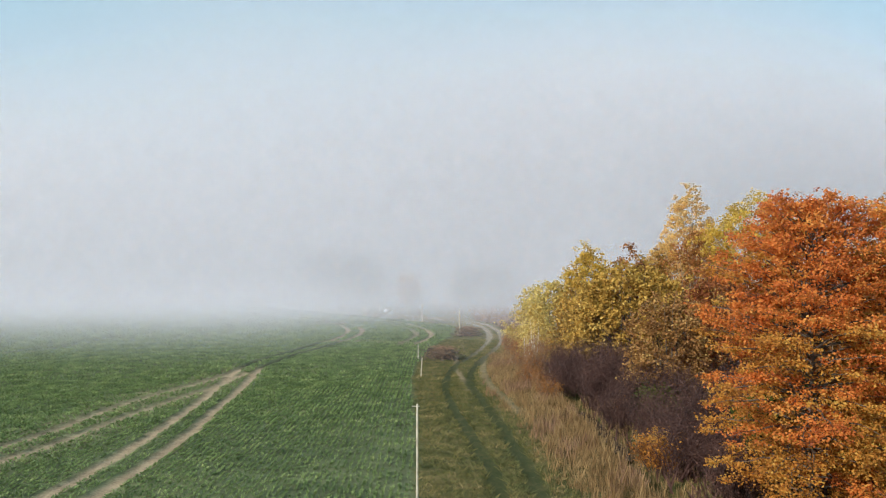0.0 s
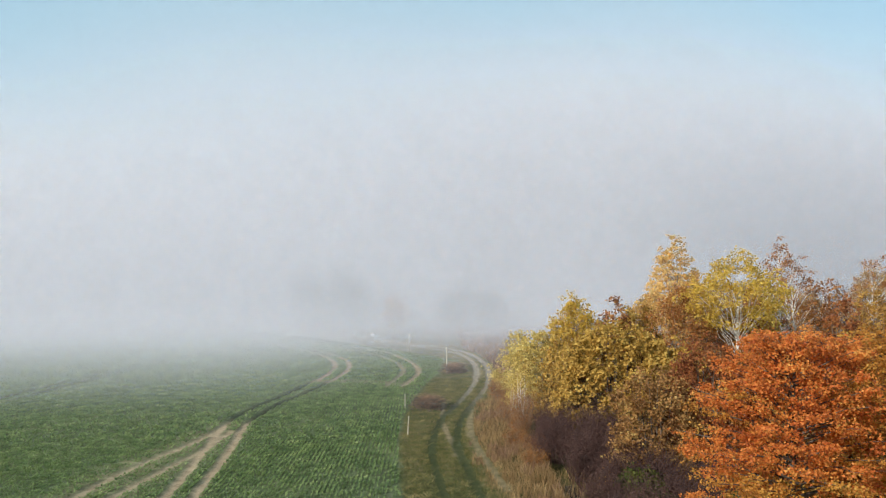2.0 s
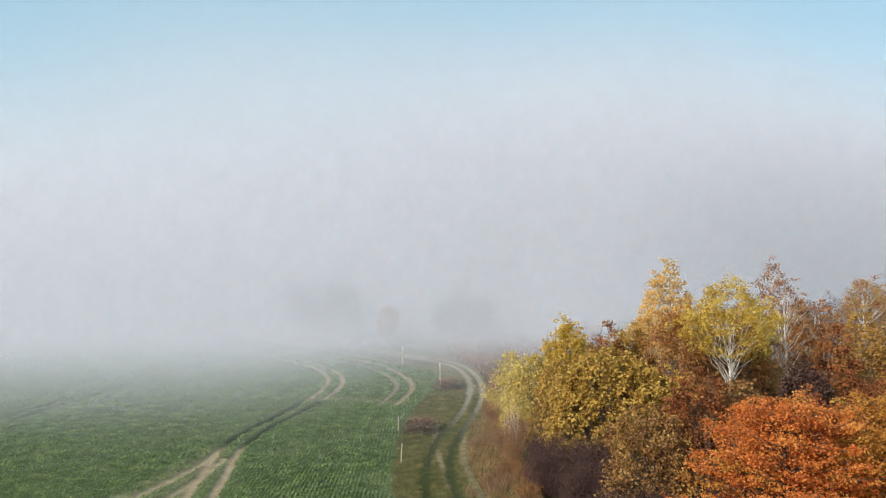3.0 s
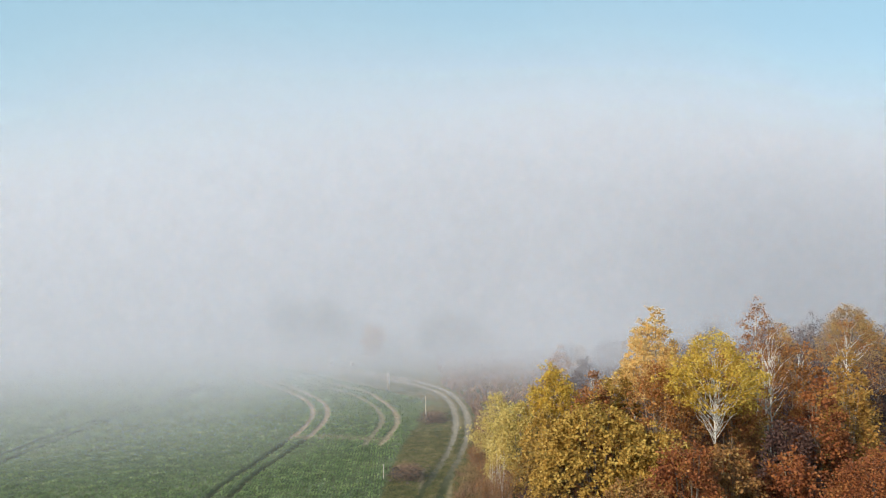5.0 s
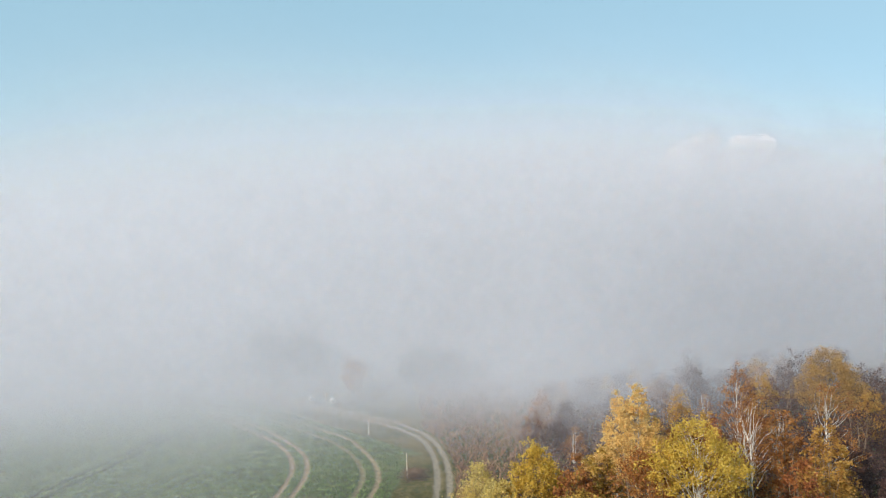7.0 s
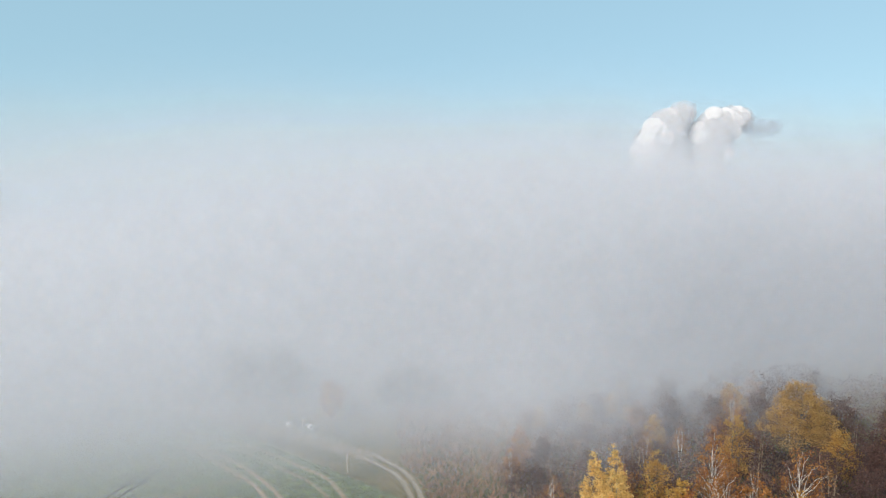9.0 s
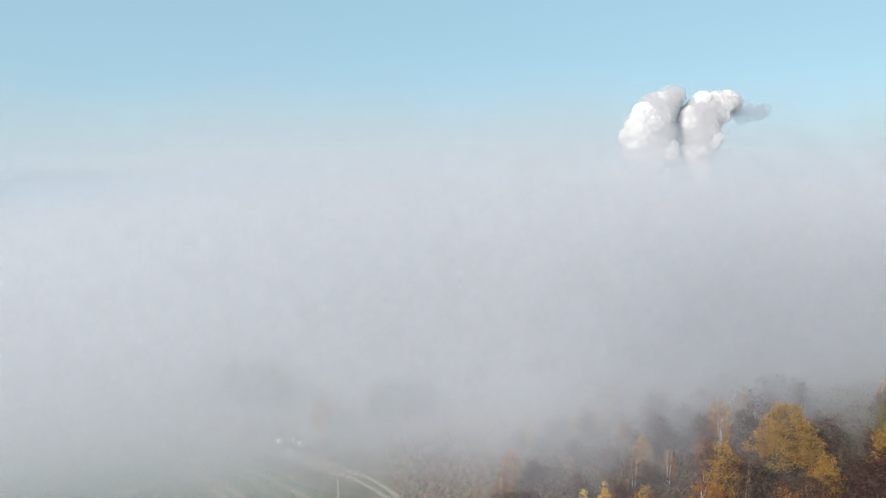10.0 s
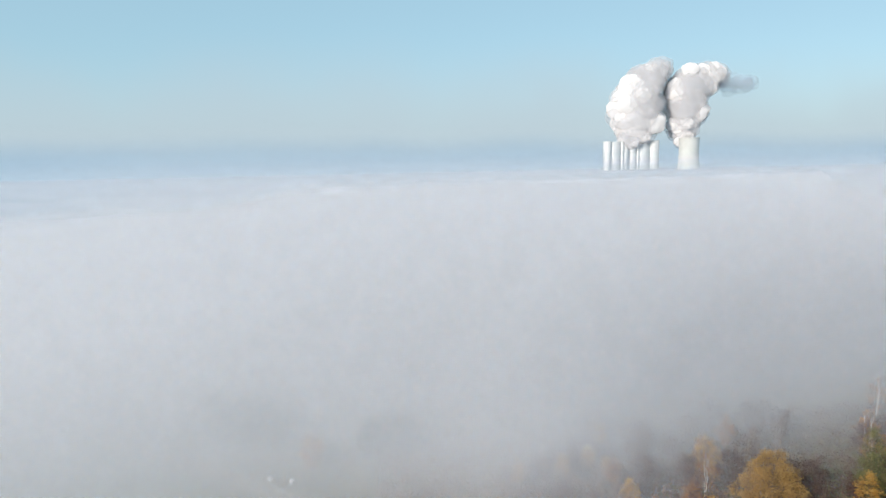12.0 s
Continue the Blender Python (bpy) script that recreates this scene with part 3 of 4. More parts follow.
def build_fog():
    """Thin sheets of fog one behind the other."""
    ys = [20, 28, 36, *np.arange(44, 150, 5), *np.arange(150, 209, 6.5), 218, 235, 265, 310, 380, 470, 580]
    verts, faces, cover, base = [], [], [], 0
    for i, y in enumerate(ys):
        gap = (ys[min(i + 1, len(ys) - 1)] - ys[max(i - 1, 0)]) / 2
        half = 60 + y * 1.1
        gx, gz = np.meshgrid(np.linspace(-half, half, 170), np.linspace(-1.5, 86, 34))
        gx, gz = gx.ravel(), gz.ravel()
        gy = y + 0.3 * wave(gx, gz * 1.6, 0.03, i * 1.7) + FOG_SLANT * gx
        verts.append(np.column_stack([gx, gy, gz]))
        c = fog_cover(gx, gy, gz, gap)
        c[c < 0.004] = 0
        a = (np.arange(33)[:, None] * 170 + np.arange(169)[None]).ravel()
        quad = np.stack([a, a + 1, a + 171, a + 170], 1)
        faces.append(quad[c[quad].max(1) > 0] + base)
        cover.append(c)
        base += len(gx)
    me = mesh_from("fog_bank", np.concatenate(verts), np.concatenate(faces), fog_material())
    me.attributes.new("cover", "FLOAT", "POINT").data.foreach_set("value", np.concatenate(cover).astype(np.float32))
    # droplets scatter light alike all ways: one facing for the whole bank, between its front and the sun
    smooth_shade(me)
    face = Vector((FOG_FACE, -1.0, 0.0)).normalized()
    lean = face.slerp(toward, radians(30) / face.angle(toward))
    me.normals_split_custom_set_from_vertices([lean] * len(me.vertices))
    tagged(new("fog_bank", me), "soft white bank of morning ground fog over the fields", "fog", kind="stuff")
    # thin mist over the far fog top: pale sheets that paint in distance haze
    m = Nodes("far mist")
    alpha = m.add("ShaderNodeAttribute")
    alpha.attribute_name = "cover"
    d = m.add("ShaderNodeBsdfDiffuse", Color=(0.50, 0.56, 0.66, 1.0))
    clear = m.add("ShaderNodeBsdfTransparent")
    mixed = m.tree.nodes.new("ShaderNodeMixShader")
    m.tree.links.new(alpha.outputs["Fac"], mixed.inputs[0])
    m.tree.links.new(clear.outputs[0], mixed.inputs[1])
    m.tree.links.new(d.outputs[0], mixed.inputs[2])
    veil, base = ([], [], []), 0
    for y in (520, 950, 1850):
        gx, gz = np.meshgrid(np.linspace(-y * 1.1 - 200, y * 1.1 + 200, 90), np.linspace(30, 120, 18))
        gx, gz = gx.ravel(), gz.ravel()
        a = (np.arange(17)[:, None] * 90 + np.arange(89)[None]).ravel()
        veil[0].append(np.column_stack([gx, y + 0 * gx, gz]))
        veil[1].append(np.stack([a, a + 1, a + 91, a + 90], 1) + base)
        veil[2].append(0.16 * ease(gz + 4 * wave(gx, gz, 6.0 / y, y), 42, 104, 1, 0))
        base += len(gx)
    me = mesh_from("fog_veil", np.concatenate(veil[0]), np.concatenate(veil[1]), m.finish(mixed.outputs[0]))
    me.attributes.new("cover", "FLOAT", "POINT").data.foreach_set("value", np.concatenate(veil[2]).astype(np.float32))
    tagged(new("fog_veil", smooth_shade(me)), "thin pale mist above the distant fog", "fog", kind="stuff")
    # the top of the fog further out
    xs = np.linspace(-1, 1, 140)
    ys = 330 * (3350 / 330) ** np.linspace(0, 1, 90)
    gx, gy = np.meshgrid(xs, ys)
    gx = gx * (gy * 1.05 + 150)
    z = 48 + 3.0 * wave(gx, gy, 0.008) + 2.0 * wave(gx, gy, 0.025, 1.0) + 1.0 * wave(gx, gy, 0.07, 2.0) + 6 * np.clip(gx / 1200, -0.8, 1) - np.clip((1200 - gy) / 870, 0, 1) * 38
    a = (np.arange(89)[:, None] * 140 + np.arange(139)[None]).ravel()
    m = Nodes("fog top")
    d = m.add("ShaderNodeBsdfDiffuse", Color=(0.465, 0.485, 0.545, 1.0))
    me = mesh_from("fog_sea", np.column_stack([gx.ravel(), gy.ravel(), z.ravel()]), np.stack([a, a + 1, a + 141, a + 140], 1), m.finish(d.outputs[0]))
    tagged(new("fog_sea", smooth_shade(me)), "level white sea of fog stretching to the horizon", "fog", kind="stuff")


build_fog()


# ---- trees and shrubs of the hedge ----
def autumn_tree(x, y, height, radius, base, leaf, label, **more):
    return tree("autumn_tree", x, y, height, radius, base, leaf, BARK, label, "tree", **more)


# orange trees beside the verge
spray_tree("autumn_tree", 14.3, 26.6, 12.6, 4.7, LEAF_RED, LEAF_ORANGE, BARK, "tall tree with red-orange top and golden-orange tiered boughs", "tree", boughs=190, tuft=30, each=20, size=0.112)
spray_tree("autumn_tree", 18.8, 26.2, 12.6, 4.4, LEAF_ORANGE, LEAF_ORANGE, BARK, "orange autumn tree touching its neighbour in the hedge", "tree", boughs=170, tuft=28, each=20, size=0.112)
birch_list = [
    (28.0, 61.2, 16.2, 4.1, 9.4, LEAF_YELLOW, 250, 40, "yellow-leaved birch with a forked white trunk", 4),
    (38.8, 71.5, 16.8, 2.4, 8.0, LEAF_RUST, 70, 26, "nearly bare birch with white stems above the hedge", 2),
    (41.0, 78.6, 17.8, 2.6, 7.0, LEAF_RUST, 100, 30, "nearly bare tall birch with a white trunk", 1),
    (46.8, 79.7, 13.2, 1.8, 6.0, LEAF_RUST, 40, 22, "slim bare birch with white stems", 2),
    (51.4, 77.0, 17.1, 3.0, 5.0, LEAF_RUST, 95, 22, "tall birch with a white trunk and thin rusty leaves", 1),
]
for x, y, h, r, b, leaf, clumps, each, label, stems in birch_list:
    tree("birch_tree", x, y, h, r, b, leaf, BIRCH, label, "birch", shape="egg", clumps=clumps, each=each, size=0.2, spread=0.25, boughs=46, trunks=stems, trunk_radius=0.12, lean=0.4, group="birches", bough_radius=0.02, core=0.3, fork=8.0 if stems == 4 else 0.0)
for x, y, h, r, base, clumps, words in [(24.9, 68.6, 18.2, 4.5, 9.6, 420, "golden larch rising above the shrubs"), (28.6, 85.0, 14.3, 2.6, 6.0, 190, "pale golden larch standing in thin mist"), (31.4, 85.6, 14.4, 2.6, 6.0, 190, "pale golden larch standing in thin mist")]:
    tree("larch_tree", x, y, h, r, base, LEAF_LARCH, BARK_PALE, words, "larch", shape="cone", clumps=clumps, each=34, size=0.19, spread=0.21, boughs=60, flat=0.55, lump=0.2, bough_radius=0.015, group="larches", core=0.35)
tree("willow_tree", 15.2, 71.0, 11.9, 2.9, 3.0, LEAF_YELLOW, BARK, "upright yellow willow with pointed tops", "willow", shape="column", clumps=420, each=26, size=0.23, spread=0.2, trunks=4, tips=10, bough_radius=0.018)
tree("willow_tree", 11.2, 70.3, 8.4, 3.3, 0.8, LEAF_PALE, BARK_PALE, "pale yellow willow bush at the hedge end", "willow", shape="dome", clumps=560, each=24, size=0.23, spread=0.2, trunks=5, bough_radius=0.018, core=0.35)
tree("willow_tree", 10.4, 79.5, 7.2, 2.8, 0.8, LEAF_PALE, BARK_PALE, "pale willow bush standing in thin mist", "willow", shape="dome", clumps=200, each=36, size=0.22, spread=0.3, trunks=4, bough_radius=0.018)
tree("sallow_bush", 16.8, 60.8, 10.3, 5.9, 0.4, LEAF_OLIVE, BARK, "broad olive-gold sallow bush with dense leaves", "sallow", shape="dome", clumps=1300, each=20, size=0.28, spread=0.18, trunks=6, boughs=60, lump=0.14, bough_radius=0.02, core=0.55)
tree("sallow_bush", 21.6, 58.6, 8.6, 3.8, 0.4, LEAF_OLIVE, BARK, "smaller olive-brown sallow bush in the hedge", "sallow", shape="dome", clumps=560, each=19, size=0.28, spread=0.17, trunks=5, bough_radius=0.02, core=0.5)
tree("brown_shrub", 15.6, 46.8, 8.0, 3.2, 0.4, LEAF_BROWN, BARK, "tall olive-brown shrub with thin leaves", "shrub", shape="dome", clumps=620, each=24, size=0.2, spread=0.2, trunks=6, boughs=80, bough_radius=0.016, core=0.4)
tree("brown_shrub", 20.0, 48.8, 9.9, 3.8, 0.6, LEAF_RUSSET, BARK, "reddish-brown leafy shrub with an open top", "shrub", shape="dome", clumps=640, each=24, size=0.2, spread=0.2, trunks=6, boughs=80, bough_radius=0.016, core=0.4)
tree("brown_shrub", 23.6, 64.0, 12.6, 4.0, 1.0, LEAF_RUST, TWIG_TAN, "tall brown bush with fine upright twigs", "shrub", shape="dome", clumps=400, each=34, size=0.20, spread=0.3, trunks=6, boughs=90, bough_radius=0.015, tips=14)
tree("brown_shrub", 28.6, 67.6, 11.6, 3.2, 1.0, LEAF_PLUM, TWIG_TAN, "grey-brown almost leafless bush", "shrub", shape="vase", clumps=220, each=30, size=0.12, spread=0.5, trunks=7, boughs=110, bough_radius=0.014)
autumn_tree(29.9, 43.4, 10.6, 3.3, 0.8, LEAF_RUSSET, "round russet-brown tree deeper in the hedge", shape="dome", clumps=380, each=60, size=0.16, spread=0.27, trunks=2, bough_radius=0.02)
fill = [
    (22.5, 40.0, 7.5, 3.0, LEAF_BROWN), (25.0, 52.5, 8.6, 3.2, LEAF_BROWN), (31.0, 54.0, 7.6, 3.0, LEAF_RUSSET), (34.5, 60.8, 8.6, 2.8, LEAF_PLUM),
    (38.6, 62.5, 11.6, 3.0, LEAF_RUSSET), (36.0, 50.5, 8.8, 3.4, LEAF_RUSSET), (42.0, 57.0, 5.6, 3.2, LEAF_PLUM), (44.5, 67.5, 11.0, 3.2, LEAF_AMBER),
    (33.5, 69.0, 12.6, 3.2, LEAF_AMBER), (49.0, 63.0, 6.0, 3.4, LEAF_PLUM), (55.5, 71.0, 7.0, 3.4, LEAF_PLUM), (20.0, 68.5, 10.6, 3.2, LEAF_OLIVE),
    (30.6, 73.5, 12.0, 2.8, LEAF_RUST), (21.5, 33.0, 6.4, 2.6, LEAF_AMBER), (26.5, 34.0, 7.5, 3.0, LEAF_RUST), (36.8, 77.5, 13.0, 3.2, LEAF_AMBER),
    (57.0, 82.0, 7.5, 3.2, LEAF_PLUM), (48.0, 73.0, 13.0, 3.0, LEAF_AMBER), (17.5, 34.0, 5.2, 2.2, LEAF_GREEN), (13.4, 42.8, 2.2, 1.4, LEAF_GREEN),
    (61.0, 76.0, 7.5, 3.6, LEAF_PLUM), (52.0, 55.0, 5.4, 3.4, LEAF_PLUM), (18.3, 66.5, 11.8, 2.9, LEAF_RUST), (21.8, 70.0, 12.2, 3.0, LEAF_OLIVE), (31.8, 66.5, 11.2, 3.0, LEAF_RUST), (35.2, 73.5, 13.2, 3.0, LEAF_RUSSET), (44.2, 75.0, 13.2, 3.2, LEAF_RUST), (13.2, 66.0, 8.8, 2.7, LEAF_OLIVE), (25.0, 56.0, 7.8, 3.0, LEAF_RUSSET),
]
LEAF_WORDS = {LEAF_BROWN: "olive-brown", LEAF_RUSSET: "russet red-brown", LEAF_RUST: "rust-brown", LEAF_PLUM: "plum-brown", LEAF_AMBER: "amber", LEAF_TAN: "tan-gold", LEAF_OLIVE: "olive-yellow", LEAF_GREEN: "dull green"}
for x, y, h, r, leaf in fill:
    tree("hedge_bush", x, y, h, r, 0.6, leaf, TWIG_TAN, LEAF_WORDS[leaf] + " leafy bush within the wide hedge", "bush", shape="dome", clumps=300, each=20, size=0.28, spread=0.22, core=0.35, trunks=5, boughs=60, group="bushes of the hedge", bough_radius=0.015)

# dark bare thicket and dry growth beside the ditch
for x, y, h, r in [(10.4, 57.5, 3.7, 1.7), (11.6, 55.0, 4.2, 2.0), (9.4, 53.0, 3.7, 1.9), (12.4, 51.0, 4.3, 2.1), (11.0, 48.5, 3.6, 1.9), (13.4, 47.5, 4.2, 1.9),
                   (12.6, 44.0, 3.6, 1.8), (14.6, 43.0, 4.0, 1.9), (14.0, 54.5, 4.4, 2.0), (11.6, 61.5, 3.4, 1.7), (12.4, 35.5, 3.2, 1.7), (15.0, 37.5, 4.2, 2.0), (13.0, 31.5, 2.8, 1.6), (18.5, 41.0, 5.0, 2.2), (16.8, 31.0, 3.6, 1.8), (11.4, 32.5, 3.0, 1.5), (12.0, 38.5, 3.6, 1.7), (12.2, 28.6, 2.6, 1.4), (10.8, 42.0, 2.6, 1.4)]:
    thicket("bare_shrub", x, y, h, r, LEAF_PLUM, TWIG, "dark plum-brown shrub of bare twigs", stems=110, each=4, size=0.09, group="bare shrubs", thick=0.018)
for x, y, h in [(9.4, 68.0, 3.4), (7.6, 66.0, 2.6), (8.2, 72.0, 2.6), (7.4, 77.0, 2.4), (8.6, 84.0, 2.8), (8.0, 61.0, 2.2), (7.2, 57.5, 1.6), (8.4, 55.5, 1.8), (7.9, 51.5, 1.5), (9.0, 64.0, 3.6), (46.5, 66.0, 7.0), (47.6, 64.8, 6.2)]:
    thicket("tan_shrub", x, y, h, 1.2, LEAF_RUST, TWIG_TAN, "small tan shrub with pale stems in dry grass", stems=40, each=5, size=0.09, group="tan shrubs")
for x, y, h in [(16.2, 23.2, 2.6), (12.6, 24.0, 1.8), (18.8, 22.4, 3.2), (10.6, 33.4, 1.9), (12.5, 45.0, 1.3)]:
    thicket("orange_shrub", x, y, h, 1.3, LEAF_ORANGE, TWIG, "low shrub with bright orange leaves", stems=60, each=9, size=0.12, group="orange shrubs")


for x, y, h in [(9.0, 66.5, 5.2), (8.3, 67.4, 3.6)]:
    tree("bare_sapling", x, y, h, 0.9, 1.2, LEAF_TAN, BIRCH, "bare sapling with pale forked stems at the hedge end", "sapling", clumps=14, each=0, trunks=3, boughs=12, trunk_radius=0.05, bough_radius=0.012, group="bare saplings")


# ---- grass, crop and herbs ----
def blades(spots, heights, width, lean, material, name, label, category, per=5):
    """Tufts of narrow blades on the ground, in one mesh."""
    n = len(spots) * per
    foot = np.repeat(spots, per, 0) + rng.normal(0, 0.05, (n, 2))
    h = np.repeat(heights, per) * rng.uniform(0.6, 1.2, n)
    tilt = rng.normal(0, lean, (n, 2)) * h[:, None]
    ang = rng.uniform(0, np.pi, n)
    side = np.stack([np.cos(ang), np.sin(ang)], 1) * width * rng.uniform(0.6, 1.4, (n, 1))
    z0 = ground_height(foot[:, 0], foot[:, 1]) - 0.12
    v = np.stack([
        np.column_stack([foot - side, z0]), np.column_stack([foot + side, z0]),
        np.column_stack([foot + 0.5 * tilt + side * 0.7, z0 + 0.65 * h]), np.column_stack([foot + tilt, z0 + h * 1.05])], 1)
    me = mesh_from(name, v.reshape(-1, 3), np.arange(4 * n).reshape(n, 4), material)
    return tagged(new(name, me), label, category, kind="stuff")


def scatter(x0, x1, y0, y1, density):
    n = int((x1 - x0) * (y1 - y0) * density)
    return np.column_stack([rng.uniform(x0, x1, n), rng.uniform(y0, y1, n)])


def in_view(p, margin=3.0):
    return np.abs(p[:, 0]) < 0.72 * p[:, 1] + margin


def crop_plants():
    """Rows of young leafy crop, thinner and larger-grained further off."""
    pts, size = [], []
    for y0, y1, density, s in ((22, 42, 44, 0.1), (42, 60, 38, 0.118), (60, 85, 24, 0.15), (85, 122, 12, 0.19), (122, 168, 6, 0.26)):
        p = scatter(-115, 2, y0, y1, density)
        p = p[in_view(p)]
        row = 0.33
        p[:, 0] = np.round(p[:, 0] / row) * row + rng.normal(0, 0.045, len(p))
        ok = in_field(p) > 0.25
        for line, half, strength in RUTS:
            ok &= away(p, line) > half * 0.95
        patch = 0.5 + 0.5 * wave(p[:, 0], p[:, 1], 0.11)
        thin = fade(away(p, HEADLAND[0][0]), 0.4, 1.8) + fade(np.minimum(away(p, SIDE_A), away(p, SIDE_B)), 0.5, 3.0) + fade(away(p, MAIN_A), 0.3, 1.6)
        ok &= rng.uniform(0, 1, len(p)) < (0.55 + 0.7 * patch) * (1 - 0.45 * np.clip(thin, 0, 1)) * (1 - 0.35 * fade(in_field(p), 0.5, 5.0))
        p = p[ok]
        pts.append(p)
        size.append(np.full(len(p), s) * (0.8 + 0.35 * (0.5 + 0.5 * wave(p[:, 0], p[:, 1], 0.16, 2.0))))
    p, s = np.concatenate(pts), np.concatenate(size)
    per = 4
    n = len(p) * per
    foot = np.column_stack([p, ground_height(p[:, 0], p[:, 1]) + 0.01])
    foot = np.repeat(foot, per, 0)
    s = np.repeat(s, per) * rng.uniform(0.6, 1.25, n)
    ang = rng.uniform(0, 2 * np.pi, n)
    out = np.stack([np.cos(ang), np.sin(ang), rng.uniform(0.9, 2.0, n)], 1) * s[:, None] * 0.8
    side = np.stack([-np.sin(ang), np.cos(ang), np.zeros(n)], 1) * (s * 0.30)[:, None]
    tip = out * [1.3, 1.3, 0.9]
    v = np.stack([foot, foot + out * 0.7 + side, foot + tip, foot + out * 0.7 - side], 1)
    me = mesh_from("crop", v.reshape(-1, 3), np.arange(4 * n).reshape(n, 4), CROP)
    tagged(new("crop", me), "young green leafy crop in drilled rows", "crop", kind="stuff")


crop_plants()


def verge_plants():
    p = scatter(-2.6, 9.0, 22, 92, 45)
    ok = (in_field(p) < 0.1) & (away(p, ROAD_A) > 0.4) & (away(p, ROAD_B) > 0.4) & (away(p, BANKS[0][0]) > 0.3) & (away(p, BANKS[1][0]) > 0.35)
    p = p[ok]
    tall = np.clip((p[:, 0] - np.interp(p[:, 1], ROAD_B[:200, 1], ROAD_B[:200, 0]) - 1.0 + 0.7 * wave(p[:, 0], p[:, 1], 0.55) + rng.normal(0, 0.5, len(p))) / 2.0, 0, 1)
    short = p[tall < 0.3]
    blades(short, 0.16 + 0.14 * rng.uniform(0, 1, len(short)), 0.012, 0.7, GRASS, "verge_grass", "short olive-green grass along the farm track", "grass", per=4)
    high = p[tall >= 0.3]
    blades(high, 0.25 + 0.55 * rng.uniform(0, 1, len(high)) ** 2, 0.008, 0.16, STRAW, "dry_grass", "tall straw-coloured dry grass beside the ditch", "grass", per=6)
    q = high[wave(high[:, 0], high[:, 1], 0.5, 1.0) > 0.25]
    blades(q, 0.4 + 0.5 * rng.uniform(0, 1, len(q)) ** 2, 0.010, 0.15, HEATH, "rusty_herbs", "rust-brown dead herbs among the dry grass", "herbs", per=4)
    q = scatter(7.0, 12.0, 28, 50, 9)
    blades(q, 0.3 + 0.7 * rng.uniform(0, 1, len(q)) ** 2, 0.007, 0.12, STRAW, "reeds", "pale dry reeds in the ditch", "reeds", per=5)
    q = scatter(6, 75, 88, 165, 1.6)
    q = q[(away(q, ROAD_A) > 1.6) & (away(q, ROAD_B) > 1.0) & (in_field(q) < -0.5)]
    blades(q, 0.5 + 0.9 * rng.uniform(0, 1, len(q)), 0.06, 0.4, HEATH, "dead_herbs", "rust-pink dead herbs on the waste ground", "herbs", per=6)
    q = scatter(10, 75, 22, 92, 2.0)
    blades(q, 0.5 + 0.6 * rng.uniform(0, 1, len(q)), 0.03, 0.35, LEAF_PLUM, "undergrowth", "brown dead undergrowth below the hedge bushes", "undergrowth", per=5)


verge_plants()


# ---- posts, brush heaps, far things ----
def pole(x, y, height, radius, label, crossbar=False, name="field_pole", lean=0.0):
    top = thing(name, x, y, 0, label, "pole", "poles along the field edge")
    pts = np.array([[0, 0, -0.3], [lean * 0.3, 0, height * 0.35], [lean * 0.7, 0.01, height * 0.7], [lean, 0, height - 0.02], [lean, 0, height]])
    part("shaft", smooth_shade(mesh_from("shaft", *tubes([(pts, np.array([1.1, 1.0, 0.9, 0.8, 0.02]) * radius)], 8), POLE_WOOD)), top)
    if crossbar:
        bar = np.array([[lean - 0.2, 0, height - 0.1], [lean - 0.08, 0, height - 0.1], [lean + 0.05, 0, height - 0.1], [lean + 0.09, 0, height - 0.1]])
        part("crossbar", mesh_from("crossbar", *tubes([(bar, np.array([0.012, 0.018, 0.018, 0.012]))], 6), POLE_WOOD), top)
    return top


pole(-0.95, 25.0, 4.95, 0.042, "tall bleached wooden pole at the crop's edge", True)
pole(-2.67, 72.9, 1.62, 0.05, "thin bleached wooden post at the field edge", name="field_post")
pole(-2.0, 61.7, 1.7, 0.05, "leaning bleached wooden post at the field edge", name="field_post", lean=0.1)
pole(2.4, 97.5, 3.6, 0.07, "grey wooden pole beside the bending track", lean=-0.05)
pole(-3.7, 120.0, 3.3, 0.07, "grey wooden pole in the mist by the road")


def brush_heap(x, y, width, height, label):
    """A heap of cut branches and roots overgrown with dry grass."""
    top = thing("brush_heap", x, y, 0, label, "brush heap", "brush heaps")
    paths = []
    for k in range(220):
        a = np.array([*rng.normal(0, 0.28 * width, 2), rng.uniform(-0.05, 0.75) * height])
        d = np.array([*rng.normal(0, 0.5, 2), rng.uniform(-0.1, 0.5)]) * rng.uniform(0.5, 1.2)
        paths.append((np.stack([a - d * 0.5, a + rng.normal(0, 0.06, 3), a + d * 0.5]), rng.uniform(0.02, 0.08) * np.array([1, 0.85, 0.4])))
    v, f = tubes(paths, 4)
    v[:, 2] = np.maximum(v[:, 2], -0.1)
    tagged(part("brushwood", mesh_from("brushwood", v, f, BARK), top), kind="stuff")
    c = np.column_stack([rng.normal(0, 0.24 * width, (3500, 2)), rng.uniform(0, 0.9 * height, 3500)])
    part("dry_leaves", mesh_from("dry_leaves", *leaves(c, 0.14, 0.05), HEATH), top)


brush_heap(-0.1, 73.2, 3.2, 1.5, "dark heap of cut brush by the field edge")
brush_heap(3.4, 97.6, 3.2, 1.4, "small dark brush heap beside the track")

